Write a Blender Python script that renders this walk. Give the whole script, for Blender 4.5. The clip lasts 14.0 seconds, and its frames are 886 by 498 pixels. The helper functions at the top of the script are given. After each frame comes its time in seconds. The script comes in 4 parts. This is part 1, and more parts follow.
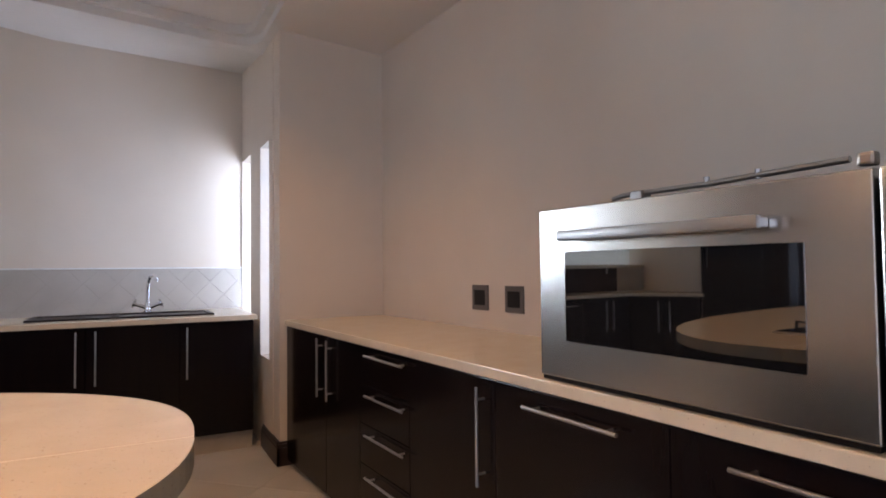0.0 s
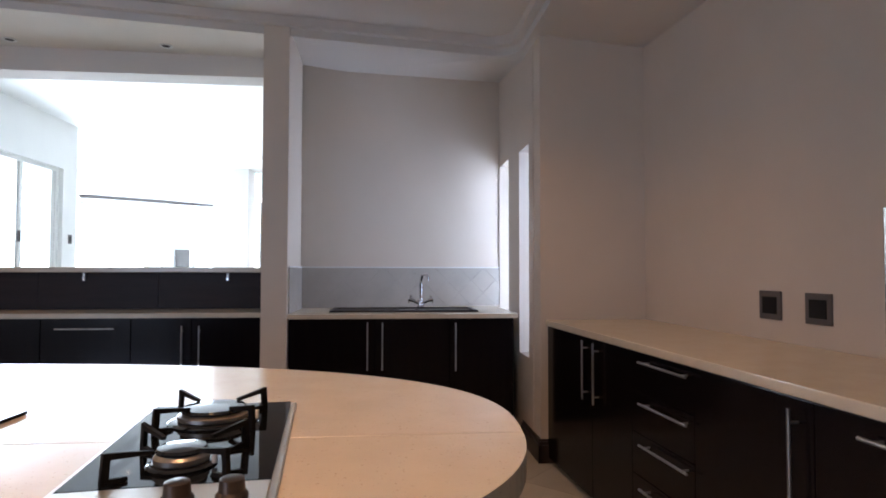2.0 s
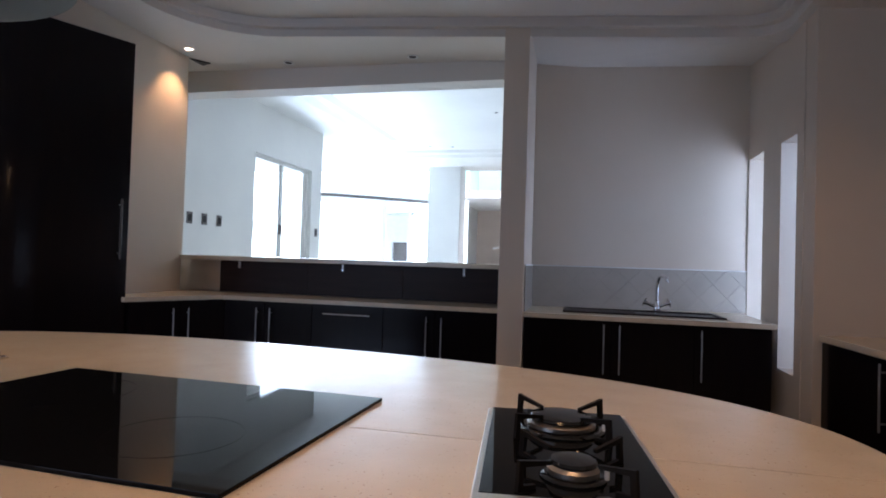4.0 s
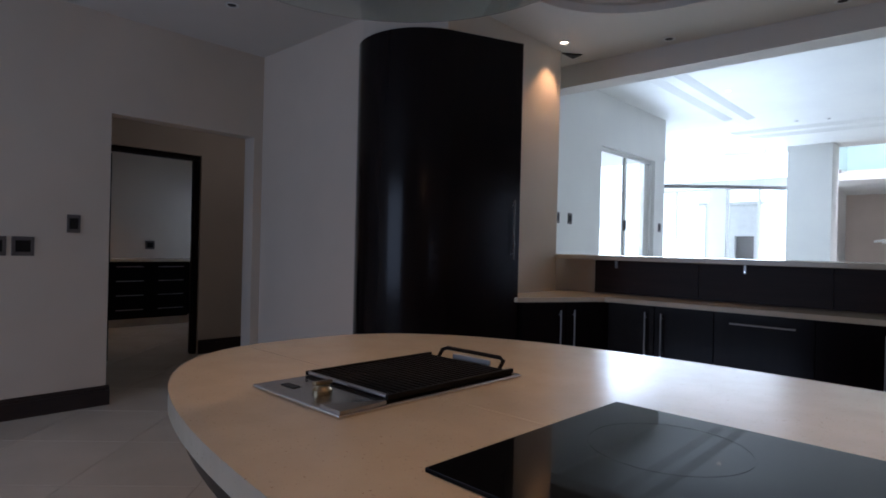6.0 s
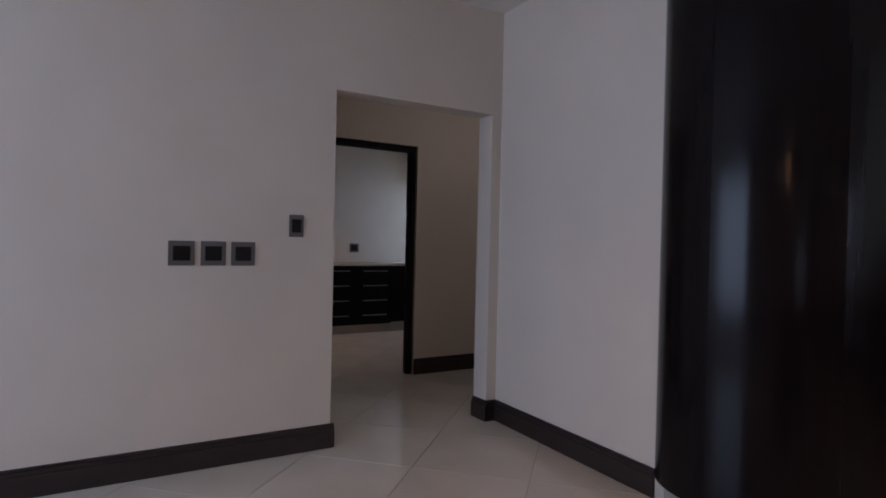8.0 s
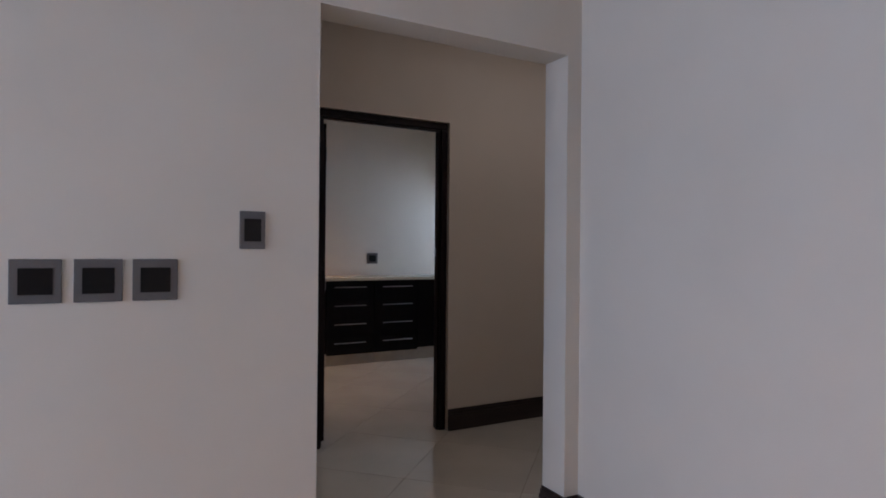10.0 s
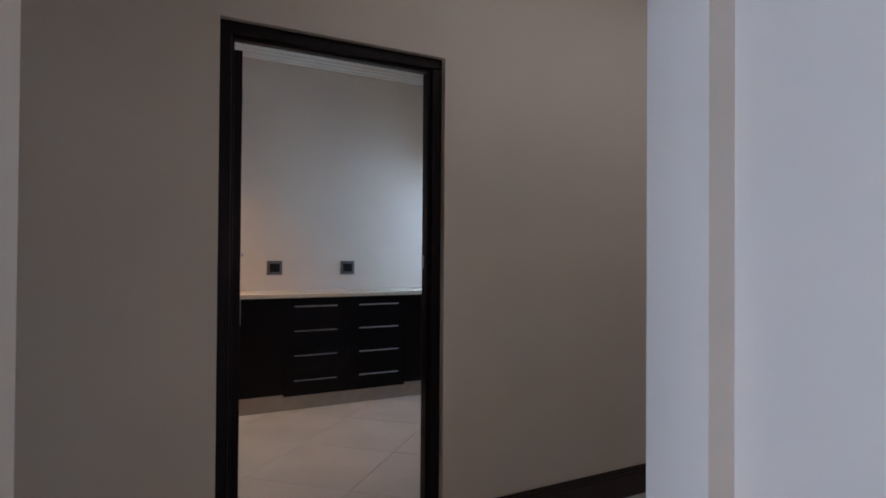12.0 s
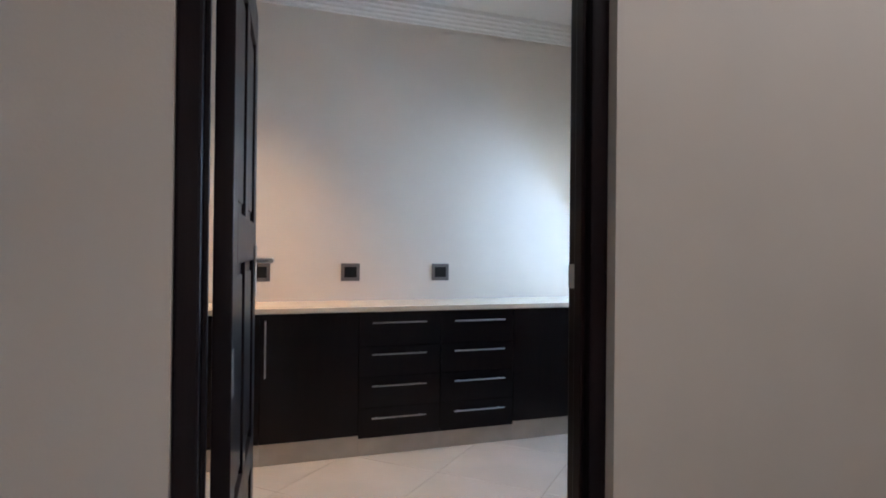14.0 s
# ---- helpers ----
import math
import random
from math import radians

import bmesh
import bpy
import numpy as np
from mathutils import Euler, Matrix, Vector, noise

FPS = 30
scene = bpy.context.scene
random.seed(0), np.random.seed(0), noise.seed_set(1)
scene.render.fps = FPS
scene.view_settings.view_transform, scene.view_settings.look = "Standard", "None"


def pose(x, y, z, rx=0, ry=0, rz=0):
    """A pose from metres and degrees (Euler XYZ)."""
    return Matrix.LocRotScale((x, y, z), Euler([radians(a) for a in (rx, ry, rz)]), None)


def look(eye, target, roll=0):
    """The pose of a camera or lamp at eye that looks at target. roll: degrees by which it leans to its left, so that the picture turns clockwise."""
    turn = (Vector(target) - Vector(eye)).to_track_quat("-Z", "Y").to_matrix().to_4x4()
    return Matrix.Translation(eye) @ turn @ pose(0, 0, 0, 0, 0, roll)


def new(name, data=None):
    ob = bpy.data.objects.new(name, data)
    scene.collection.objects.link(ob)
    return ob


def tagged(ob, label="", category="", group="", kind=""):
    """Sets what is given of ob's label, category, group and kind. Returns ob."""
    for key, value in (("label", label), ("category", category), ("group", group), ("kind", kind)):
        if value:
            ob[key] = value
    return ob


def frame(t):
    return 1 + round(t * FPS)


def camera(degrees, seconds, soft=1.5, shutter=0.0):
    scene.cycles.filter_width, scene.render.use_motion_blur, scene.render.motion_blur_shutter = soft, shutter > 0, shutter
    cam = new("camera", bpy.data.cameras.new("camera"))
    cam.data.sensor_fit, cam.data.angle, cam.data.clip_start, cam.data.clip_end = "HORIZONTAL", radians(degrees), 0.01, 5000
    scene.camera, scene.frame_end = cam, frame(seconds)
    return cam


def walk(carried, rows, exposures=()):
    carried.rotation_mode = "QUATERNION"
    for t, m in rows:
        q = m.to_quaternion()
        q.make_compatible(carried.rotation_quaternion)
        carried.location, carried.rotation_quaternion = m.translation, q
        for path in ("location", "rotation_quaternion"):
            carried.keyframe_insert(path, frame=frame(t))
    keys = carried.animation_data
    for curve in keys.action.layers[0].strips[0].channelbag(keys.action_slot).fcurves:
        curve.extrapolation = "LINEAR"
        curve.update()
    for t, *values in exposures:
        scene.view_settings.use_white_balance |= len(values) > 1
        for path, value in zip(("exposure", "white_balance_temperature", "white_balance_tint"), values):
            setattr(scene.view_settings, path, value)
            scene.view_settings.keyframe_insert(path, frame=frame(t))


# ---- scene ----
cam = camera(74.4, 14.0, soft=1.8)
PATH = [
    (0, (1.245, 0.613, 1.181), (2.192, 2.374, 1.248), -0.6),
    (0.5, (1.211, 0.639, 1.18), (1.998, 2.476, 1.254), -0.1),
    (1, (1.161, 0.645, 1.19), (1.739, 2.558, 1.262), -0.1),
    (1.5, (1.12, 0.66, 1.193), (1.486, 2.625, 1.263), 0.1),
    (2, (1.104, 0.661, 1.19), (1.293, 2.651, 1.26), 0.1),
    (2.2, (1.095, 0.669, 1.19), (1.229, 2.663, 1.255), 0.3),
    (4.3, (0.757, 0.659, 1.22), (0.184, 2.575, 1.255), 1.8),
    (4.5, (0.71, 0.666, 1.217), (0.066, 2.559, 1.252), 1.8),
    (5, (0.587, 0.675, 1.21), (-0.267, 2.483, 1.239), 1.8),
    (5.5, (0.382, 0.695, 1.229), (-0.748, 2.345, 1.238), 1.8),
    (6, (0.13, 0.74, 1.233), (-1.228, 2.208, 1.228), 1.4),
    (6.5, (-0.216, 0.741, 1.231), (-1.713, 2.067, 1.224), 1.4),
    (7, (-0.515, 0.763, 1.221), (-2.089, 1.997, 1.212), 1.4),
    (7.5, (-0.885, 0.889, 1.243), (-2.538, 2.015, 1.225), 1.3),
    (8, (-1.275, 0.989, 1.256), (-2.99, 2.018, 1.237), 1.3),
    (8.2, (-1.44, 1.034, 1.27), (-3.168, 2.041, 1.253), 1.3),
    (10.3, (-2.771, 1.752, 1.282), (-4.531, 2.702, 1.284), 0.5),
    (10.5, (-2.913, 1.832, 1.291), (-4.663, 2.802, 1.292), 0.5),
    (11, (-3.219, 2.021, 1.308), (-4.97, 2.986, 1.31), 0.5),
    (11.5, (-3.565, 2.198, 1.293), (-5.321, 3.156, 1.308), 0.6),
    (12, (-3.883, 2.367, 1.285), (-5.637, 3.327, 1.307), 0.4),
    (12.5, (-4.225, 2.538, 1.303), (-6.005, 3.45, 1.323), 0.6),
    (13, (-4.572, 2.643, 1.304), (-6.379, 3.5, 1.323), 0.7),
    (13.5, (-4.843, 2.756, 1.315), (-6.677, 3.557, 1.332), 0.8),
    (14, (-5.011, 2.785, 1.311), (-6.898, 3.45, 1.323), 0.6),
]
EXPOSURES = [(0, 0.52, 6650, 28), (1.0, 0.34, 6550, 27), (2.2, -0.09, 6300, 27), (4.3, -0.74, 5980, 26), (5, -0.95, 5950, 26), (6, -1.1, 6020, 27), (6.5, -0.92, 6300, 29),
             (7, -0.6, 6300, 29), (7.5, -0.3, 6200, 30), (8.2, -0.02, 6150, 29), (10.3, 0.48, 6100, 26), (11, 0.62, 6000, 26), (12, 0.98, 5750, 22), (12.5, 1.2, 5620, 20), (14, 1.87, 5560, 19)]
walk(cam, [(t, look(e, g, r)) for t, e, g, r in PATH], EXPOSURES)

# ---- light ----
world = bpy.data.worlds.new("sky")
world.use_nodes = True
scene.world = world
wn = world.node_tree
sky = wn.nodes.new("ShaderNodeTexSky")
sky.sky_type = "NISHITA"
sky.sun_disc = False
sky.sun_elevation = radians(50)
sky.sun_rotation = radians(-40)
wn.links.new(sky.outputs["Color"], wn.nodes["Background"].inputs["Color"])
wn.nodes["Background"].inputs["Strength"].default_value = 0.15


def lamp(name, kind, m, energy, colour, **settings):
    data = bpy.data.lights.new(name, kind)
    data.energy, data.color = energy, colour
    if kind == "AREA":
        data.shape, data.size, data.size_y = "RECTANGLE", settings["size"], settings["size_y"]
    elif kind == "SPOT":
        data.spot_size, data.spot_blend, data.shadow_soft_size = settings["cone"], settings["blend"], settings["soft"]
    elif kind == "SUN":
        data.angle = settings["angle"]
    else:
        data.shadow_soft_size = settings["soft"]
    ob = new(name, data)
    ob.matrix_world = m
    return ob


DAY = (0.57, 0.78, 1.0)
LOUNGE_DAY = (0.66, 0.89, 1.0)
WARM = (1.0, 0.60, 0.27)
lamp("sun", "SUN", look((-6, 12, 12), (-2, 8, 0)), 2.0, (1.0, 0.95, 0.88), angle=radians(0.5))
lamp("daylight_lounge_side", "AREA", look((-3.6, 8.97, 1.45), (0, 8.97, 1.3)), 175, LOUNGE_DAY, size=1.7, size_y=2.3)
lamp("daylight_lounge_far", "AREA", look((-4.6, 14.7, 1.5), (-3.4, 8, 1.2)), 450, LOUNGE_DAY, size=3.2, size_y=2.7)
lamp("daylight_kitchen_window", "AREA", look((-3.1, -2.55, 1.35), (-3.2, 2, 1.2)), 78, DAY, size=2.7, size_y=1.7)
lamp("daylight_slit", "AREA", look((2.36, 4.62, 1.34), (1.9, 4.75, 1.25)), 6.5, DAY, size=0.3, size_y=1.35)
lamp("daylight_corner_slit", "AREA", look((2.36, 5.33, 1.34), (1.6, 5.42, 1.25)), 12, (0.62, 0.82, 1.0), size=0.3, size_y=1.35)
lamp("daylight_pantry", "AREA", look((-8.5, 5.60, 1.65), (-8.0, 3.7, 0.4)), 6.4, (0.52, 0.77, 1.0), size=0.9, size_y=1.2)
lamp("pantry_warm_bulb", "SPOT", look((-8.52, 2.8, 3.05), (-8.30, 3.02, 0)), 52, WARM, cone=radians(84), blend=1.0, soft=0.15)
lamp("downlight_bulb_wall", "SPOT", look((-2.33, 4.75, 2.82), (-2.38, 4.70, 0)), 28, WARM, cone=radians(95), blend=0.7, soft=0.02)
lamp("downlight_bulb_island", "SPOT", look((0.75, 1.2, 2.86), (0.75, 1.5, 0)), 138, WARM, cone=radians(114), blend=0.8, soft=0.06)
lamp("downlight_bulb_counter", "SPOT", look((1.45, 3.1, 2.80), (1.62, 3.5, 0)), 30, WARM, cone=radians(112), blend=0.8, soft=0.06)
# Added warm fill for the west wall; no such lamp is known.
lamp("warm_fill_west", "SPOT", look((-1.55, 2.0, 2.90), (-1.75, 2.0, 0)), 46, WARM, cone=radians(122), blend=0.8, soft=0.06)
# Fill from above with no opening behind it, added to lift the stair hall.
lamp("hall_fill", "AREA", look((0.3, 15.6, 4.85), (0.3, 19.0, 0.5)), 520, (0.9, 0.97, 1.0), size=4.5, size_y=1.0)
# Unseen fill panel, added to brighten the corridor walls; it has no fitting.
lamp("corridor_fill", "AREA", look((-5.2, 4.55, 2.88), (-5.2, 4.55, 0)), 3.3, (0.97, 0.99, 0.92), size=0.7, size_y=2.6)
lamp("hood_bulb", "POINT", look((-0.77, 1.785, 1.893), (-0.77, 1.79, 0)), 5, WARM, soft=0.02)


# ---- materials ----
def material(name, colour, rough=0.5, metal=0.0, second=None, scale=6.0, bump=0.0, bump_scale=80.0, spread=0.15, stretch=(1, 1, 1), coat=0.0, lo=0.35, hi=0.65, fleck=None, gloss=0.5, ior=1.5):
    mat = bpy.data.materials.new(name)
    mat.use_nodes = True
    nt = mat.node_tree
    n, l = nt.nodes, nt.links
    b = n["Principled BSDF"]
    b.inputs["Metallic"].default_value = metal
    b.inputs["Coat Weight"].default_value = coat
    b.inputs["Specular IOR Level"].default_value = gloss
    b.inputs["Coat Roughness"].default_value = 0.08
    b.inputs["IOR"].default_value = ior
    tc = n.new("ShaderNodeTexCoord")
    mp = n.new("ShaderNodeMapping")
    mp.inputs["Scale"].default_value = stretch
    l.new(tc.outputs["Object"], mp.inputs["Vector"])
    big = n.new("ShaderNodeTexNoise")
    big.inputs["Scale"].default_value, big.inputs["Detail"].default_value = scale, 6
    l.new(mp.outputs["Vector"], big.inputs["Vector"])
    ramp = n.new("ShaderNodeValToRGB")
    ramp.color_ramp.elements[0].position, ramp.color_ramp.elements[1].position = lo, hi
    ramp.color_ramp.elements[0].color = (*colour, 1)
    ramp.color_ramp.elements[1].color = (*(second or [c * 0.93 for c in colour]), 1)
    l.new(big.outputs["Fac"], ramp.inputs["Fac"])
    out = ramp.outputs["Color"]
    fine = n.new("ShaderNodeTexNoise")
    fine.inputs["Scale"].default_value, fine.inputs["Detail"].default_value = bump_scale, 4
    l.new(mp.outputs["Vector"], fine.inputs["Vector"])
    if fleck:
        mr = n.new("ShaderNodeMapRange")
        mr.inputs[1].default_value, mr.inputs[2].default_value = fleck[1], fleck[1] + 0.06
        l.new(fine.outputs["Fac"], mr.inputs[0])
        mx = n.new("ShaderNodeMix")
        mx.data_type = "RGBA"
        l.new(mr.outputs[0], mx.inputs[0])
        l.new(out, mx.inputs[6])
        mx.inputs[7].default_value = (*fleck[0], 1)
        out = mx.outputs[2]
    l.new(out, b.inputs["Base Color"])
    rr = n.new("ShaderNodeMapRange")
    rr.inputs[3].default_value, rr.inputs[4].default_value = max(0.02, rough - spread * rough), min(1, rough + spread * rough)
    l.new(big.outputs["Fac"], rr.inputs[0])
    l.new(rr.outputs[0], b.inputs["Roughness"])
    if bump:
        bp = n.new("ShaderNodeBump")
        bp.inputs["Strength"].default_value, bp.inputs["Distance"].default_value = bump, 0.003
        l.new(fine.outputs["Fac"], bp.inputs["Height"])
        l.new(bp.outputs["Normal"], b.inputs["Normal"])
    return mat


PAINT = material("wall_paint", (0.69, 0.600, 0.51), 0.6, second=(0.655, 0.568, 0.48), scale=1.6, bump=0.12, bump_scale=140)
LOUNGE_PAINT = material("lounge_paint", (0.80, 0.80, 0.78), 0.6, second=(0.76, 0.76, 0.75), scale=1.2, bump=0.08, bump_scale=120)
CEILING = material("ceiling_paint", (0.72, 0.68, 0.64), 0.75, second=(0.68, 0.645, 0.60), scale=1.1, bump=0.08, bump_scale=120)
BROWN_WALL = material("brown_wall_paint", (0.60, 0.49, 0.42), 0.7, scale=1.5)
DARK = material("espresso_veneer", (0.0064, 0.0043, 0.0054), 0.17, second=(0.0082, 0.0054, 0.0056), scale=3.0, stretch=(9, 9, 0.7), spread=0.03, gloss=0.17)
SPLASH = material("splash_veneer", (0.026, 0.014, 0.012), 0.42, second=(0.036, 0.019, 0.016), scale=3.0, stretch=(0.8, 9, 9), bump=0.03, bump_scale=30, gloss=0.18)
SKIRT = material("skirting_wood", (0.020, 0.012, 0.011), 0.42, second=(0.032, 0.019, 0.016), scale=4.0, stretch=(1, 1, 6), bump=0.08, bump_scale=40)
FRAME = material("door_frame_wood", (0.010, 0.006, 0.007), 0.36, gloss=0.14, second=(0.016, 0.009, 0.010), scale=4.0, stretch=(7, 7, 0.6), bump=0.08, bump_scale=30)
STONE = material("cream_quartz", (0.68, 0.60, 0.475), 0.205, spread=0.1, second=(0.63, 0.55, 0.43), scale=9.0, bump=0.02, bump_scale=160, fleck=((0.42, 0.33, 0.25), 0.66))
PLINTH = material("plinth_stone", (0.50, 0.43, 0.35), 0.45, second=(0.44, 0.375, 0.30), scale=7.0)
TILE = material("porcelain_tile", (0.60, 0.55, 0.47), 0.13, second=(0.54, 0.495, 0.42), scale=2.2, bump=0.01, bump_scale=60)
GROUT = material("grout", (0.36, 0.31, 0.25), 0.85, scale=12.0)
STEEL = material("brushed_steel", (0.62, 0.595, 0.565), 0.25, 1.0, second=(0.59, 0.565, 0.54), scale=5.0, stretch=(1.0, 1.0, 40), spread=0.08)
STEEL_RIM = material("satin_steel_rim", (0.74, 0.72, 0.69), 0.42, 1.0, scale=12.0)
CHROME = material("chrome", (0.74, 0.74, 0.76), 0.09, 1.0, scale=10.0)
SATIN = material("satin_aluminium", (0.41, 0.40, 0.39), 0.38, 1.0, scale=14.0)
PLATE = material("switch_plate_grey", (0.135, 0.12, 0.115), 0.45, 0.2, scale=10.0)
BLACK = material("black_plastic", (0.007, 0.006, 0.006), 0.36, scale=10.0, gloss=0.25)
BLACK_GLASS = material("black_glass", (0.006, 0.0065, 0.008), 0.035, scale=4.0, ior=1.16)
OVEN_GLASS = material("oven_door_glass", (0.010, 0.010, 0.011), 0.02, scale=4.0, gloss=1.0, ior=2.0)
IRON = material("cast_iron", (0.010, 0.008, 0.007), 0.6, gloss=0.14, scale=20.0, bump=0.15, bump_scale=90)
BURNER = material("burner_metal", (0.40, 0.36, 0.32), 0.35, 1.0, scale=12.0)
SINK = material("sink_composite", (0.016, 0.011, 0.011), 0.5, second=(0.034, 0.024, 0.024), scale=40.0, gloss=0.15)
SPLASH_TILE = material("splashback_tile", (0.47, 0.43, 0.385), 0.2, second=(0.43, 0.395, 0.355), scale=5.0)
WHITE = material("white_gloss", (0.78, 0.78, 0.77), 0.3, scale=8.0)
ZONE = material("printed_zone_line", (0.010, 0.010, 0.012), 0.06, ior=1.16, scale=10.0)
CAP = material("enamel_cap", (0.012, 0.012, 0.013), 0.10, scale=10.0)
KNOB = material("knob_bronze", (0.085, 0.065, 0.055), 0.36, 0.8, scale=10.0)
BRASS = material("worn_brass_knob", (0.34, 0.27, 0.17), 0.3, 1.0, scale=10.0)
GROUND = material("ground", (0.30, 0.29, 0.26), 0.9, second=(0.22, 0.24, 0.17), scale=0.6)


def glass(name, colour, rough, trans=1.0):
    mat = bpy.data.materials.new(name)
    mat.use_nodes = True
    b = mat.node_tree.nodes["Principled BSDF"]
    b.inputs["Base Color"].default_value = (*colour, 1)
    b.inputs["Roughness"].default_value = rough
    b.inputs["Transmission Weight"].default_value = trans
    b.inputs["IOR"].default_value = 1.45
    return mat


SPLASH_GROUT = material("splashback_grout", (0.42, 0.385, 0.345), 0.8, scale=14.0)
GLASS = glass("clear_glass", (0.97, 0.99, 1.0), 0.0)
RAIL_GLASS = glass("gallery_glass", (0.62, 0.88, 0.86), 0.0)
HOOD_GLASS = glass("hood_glass", (0.80, 0.92, 0.90), 0.02)


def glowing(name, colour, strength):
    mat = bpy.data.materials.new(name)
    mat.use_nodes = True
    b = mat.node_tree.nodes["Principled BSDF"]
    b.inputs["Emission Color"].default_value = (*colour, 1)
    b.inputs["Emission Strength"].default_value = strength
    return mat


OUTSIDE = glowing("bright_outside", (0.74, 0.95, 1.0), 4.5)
BULB = glowing("lit_bulb", (1.0, 0.80, 0.55), 14.0)


# ---- shape helpers ----
def box(bm, x0, x1, y0, y1, z0, z1, bevel=0.0):
    vs = [bm.verts.new((x, y, z)) for z in (z0, z1) for y in (y0, y1) for x in (x0, x1)]
    fs = [bm.faces.new([vs[i] for i in q]) for q in ((0, 2, 3, 1), (4, 5, 7, 6), (0, 1, 5, 4), (2, 6, 7, 3), (0, 4, 6, 2), (1, 3, 7, 5))]
    if bevel:
        es = list({e for f in fs for e in f.edges})
        bmesh.ops.bevel(bm, geom=es, offset=bevel, segments=2, profile=0.6, affect="EDGES")
    return bm


def boxes(*specs):
    bm = bmesh.new()
    for s in specs:
        box(bm, *s)
    return bm


def prism(poly, z0, z1, bm=None, bevel=0.0):
    bm = bm or bmesh.new()
    lo = [bm.verts.new((x, y, z0)) for x, y in poly]
    hi = [bm.verts.new((x, y, z1)) for x, y in poly]
    top = bm.faces.new(hi)
    bm.faces.new(lo[::-1])
    k = len(poly)
    for i in range(k):
        bm.faces.new((lo[i], lo[(i + 1) % k], hi[(i + 1) % k], hi[i]))
    if bevel:
        bmesh.ops.bevel(bm, geom=list(top.edges), offset=bevel, segments=3, profile=0.5, affect="EDGES")
    bmesh.ops.recalc_face_normals(bm, faces=bm.faces)
    return bm


def rod(bm, p, q, r, seg=10, r2=None):
    p, q = Vector(p), Vector(q)
    m = Matrix.Translation((p + q) / 2) @ (q - p).to_track_quat("Z", "Y").to_matrix().to_4x4()
    bmesh.ops.create_cone(bm, cap_ends=True, segments=seg, radius1=r, radius2=r if r2 is None else r2, depth=(q - p).length, matrix=m)
    return bm


def tube(bm, pts, r, seg=10):
    pts = [Vector(p) for p in pts]
    rings = []
    for i, p in enumerate(pts):
        d = (pts[min(i + 1, len(pts) - 1)] - pts[max(i - 1, 0)]).normalized()
        a = d.orthogonal().normalized() if not rings else (ref - d * ref.dot(d)).normalized()
        ref = a
        b = d.cross(a)
        rings.append([bm.verts.new(p + r * (math.cos(2 * math.pi * k / seg) * a + math.sin(2 * math.pi * k / seg) * b)) for k in range(seg)])
    for u, v in zip(rings, rings[1:]):
        for k in range(seg):
            bm.faces.new((u[k], u[(k + 1) % seg], v[(k + 1) % seg], v[k]))
    bm.faces.new(rings[0][::-1])
    bm.faces.new(rings[-1])
    return bm


def lathe(profile, seg=32, centre=(0, 0), bm=None, ring=False):
    bm = bm or bmesh.new()
    profile = list(profile) + [profile[0]] * ring
    rings = [[bm.verts.new((centre[0] + r * math.cos(2 * math.pi * k / seg), centre[1] + r * math.sin(2 * math.pi * k / seg), z)) for k in range(seg)] for r, z in profile]
    for u, v in zip(rings, rings[1:]):
        for k in range(seg):
            bm.faces.new((u[k], u[(k + 1) % seg], v[(k + 1) % seg], v[k]))
    if ring:
        bmesh.ops.remove_doubles(bm, verts=bm.verts, dist=1e-6)
    else:
        bm.faces.new(rings[0][::-1])
        bm.faces.new(rings[-1])
    bmesh.ops.recalc_face_normals(bm, faces=bm.faces)
    return bm


def solid(name, bm, mat, m=None, smooth=False):
    me = bpy.data.meshes.new(name)
    bm.to_mesh(me)
    bm.free()
    me.materials.append(mat)
    if smooth:
        me.shade_smooth()
        me.set_sharp_from_angle(angle=radians(35))
    ob = new(name, me)
    if m is not None:
        ob.matrix_world = m
    return ob


def structure(name, bm, mat, label="", m=None, category=""):
    return tagged(solid(name, bm, mat, m), label, category, "", "structure")


def thing(name, m, label, category, group=""):
    return tagged(new(name), label, category, group) if m is None else tagged(place(new(name), m), label, category, group)


def place(ob, m):
    ob.matrix_world = m
    return ob


def part(name, bm, mat, parent, label="", smooth=False):
    ob = solid(name, bm, mat, None, smooth)
    ob.parent = parent
    if label:
        ob["label"] = label
    return ob


def zc(x):
    """Height of the kitchen ceiling, which falls slightly towards the oven wall."""
    return 2.85 - 0.012 * x if x < 0 else 2.85 - 0.085 * x


# frame of the oven wall: x into the wall, y along it
OVEN = Matrix.Translation((2.227, 1.919, -0.089)) @ Matrix.Rotation(math.atan(0.064), 4, "Z") @ Matrix.Scale(1.075, 4)
ZF = 0.0828  # floor level in that frame

# ---- shell of the kitchen ----
structure("wall_oven", boxes((0.61, 0.80, -4.25, 2.18, ZF, 3.0)), PAINT, "warm off-white painted plaster wall behind the oven counter", OVEN, "wall")
structure("wall_pillar", boxes((2.055, 2.95, 4.232, 4.40, 0, 3.1)), PAINT, "warm off-white plastered wall return beside the sink alcove", category="wall")
structure("wall_slit", boxes((2.05, 2.20, 4.40, 4.51, 0, 3.1), (2.05, 2.20, 4.80, 5.17, 0, 3.1), (2.05, 2.20, 5.54, 5.75, 0, 3.1), (2.05, 2.20, 4.51, 4.80, 0, 0.6), (2.05, 2.20, 4.51, 4.80, 2.04, 3.1), (2.05, 2.20, 5.17, 5.54, 0, 0.6), (2.05, 2.20, 5.17, 5.54, 2.06, 3.1)),
          PAINT, "off-white wall with a tall narrow slit window", category="wall")
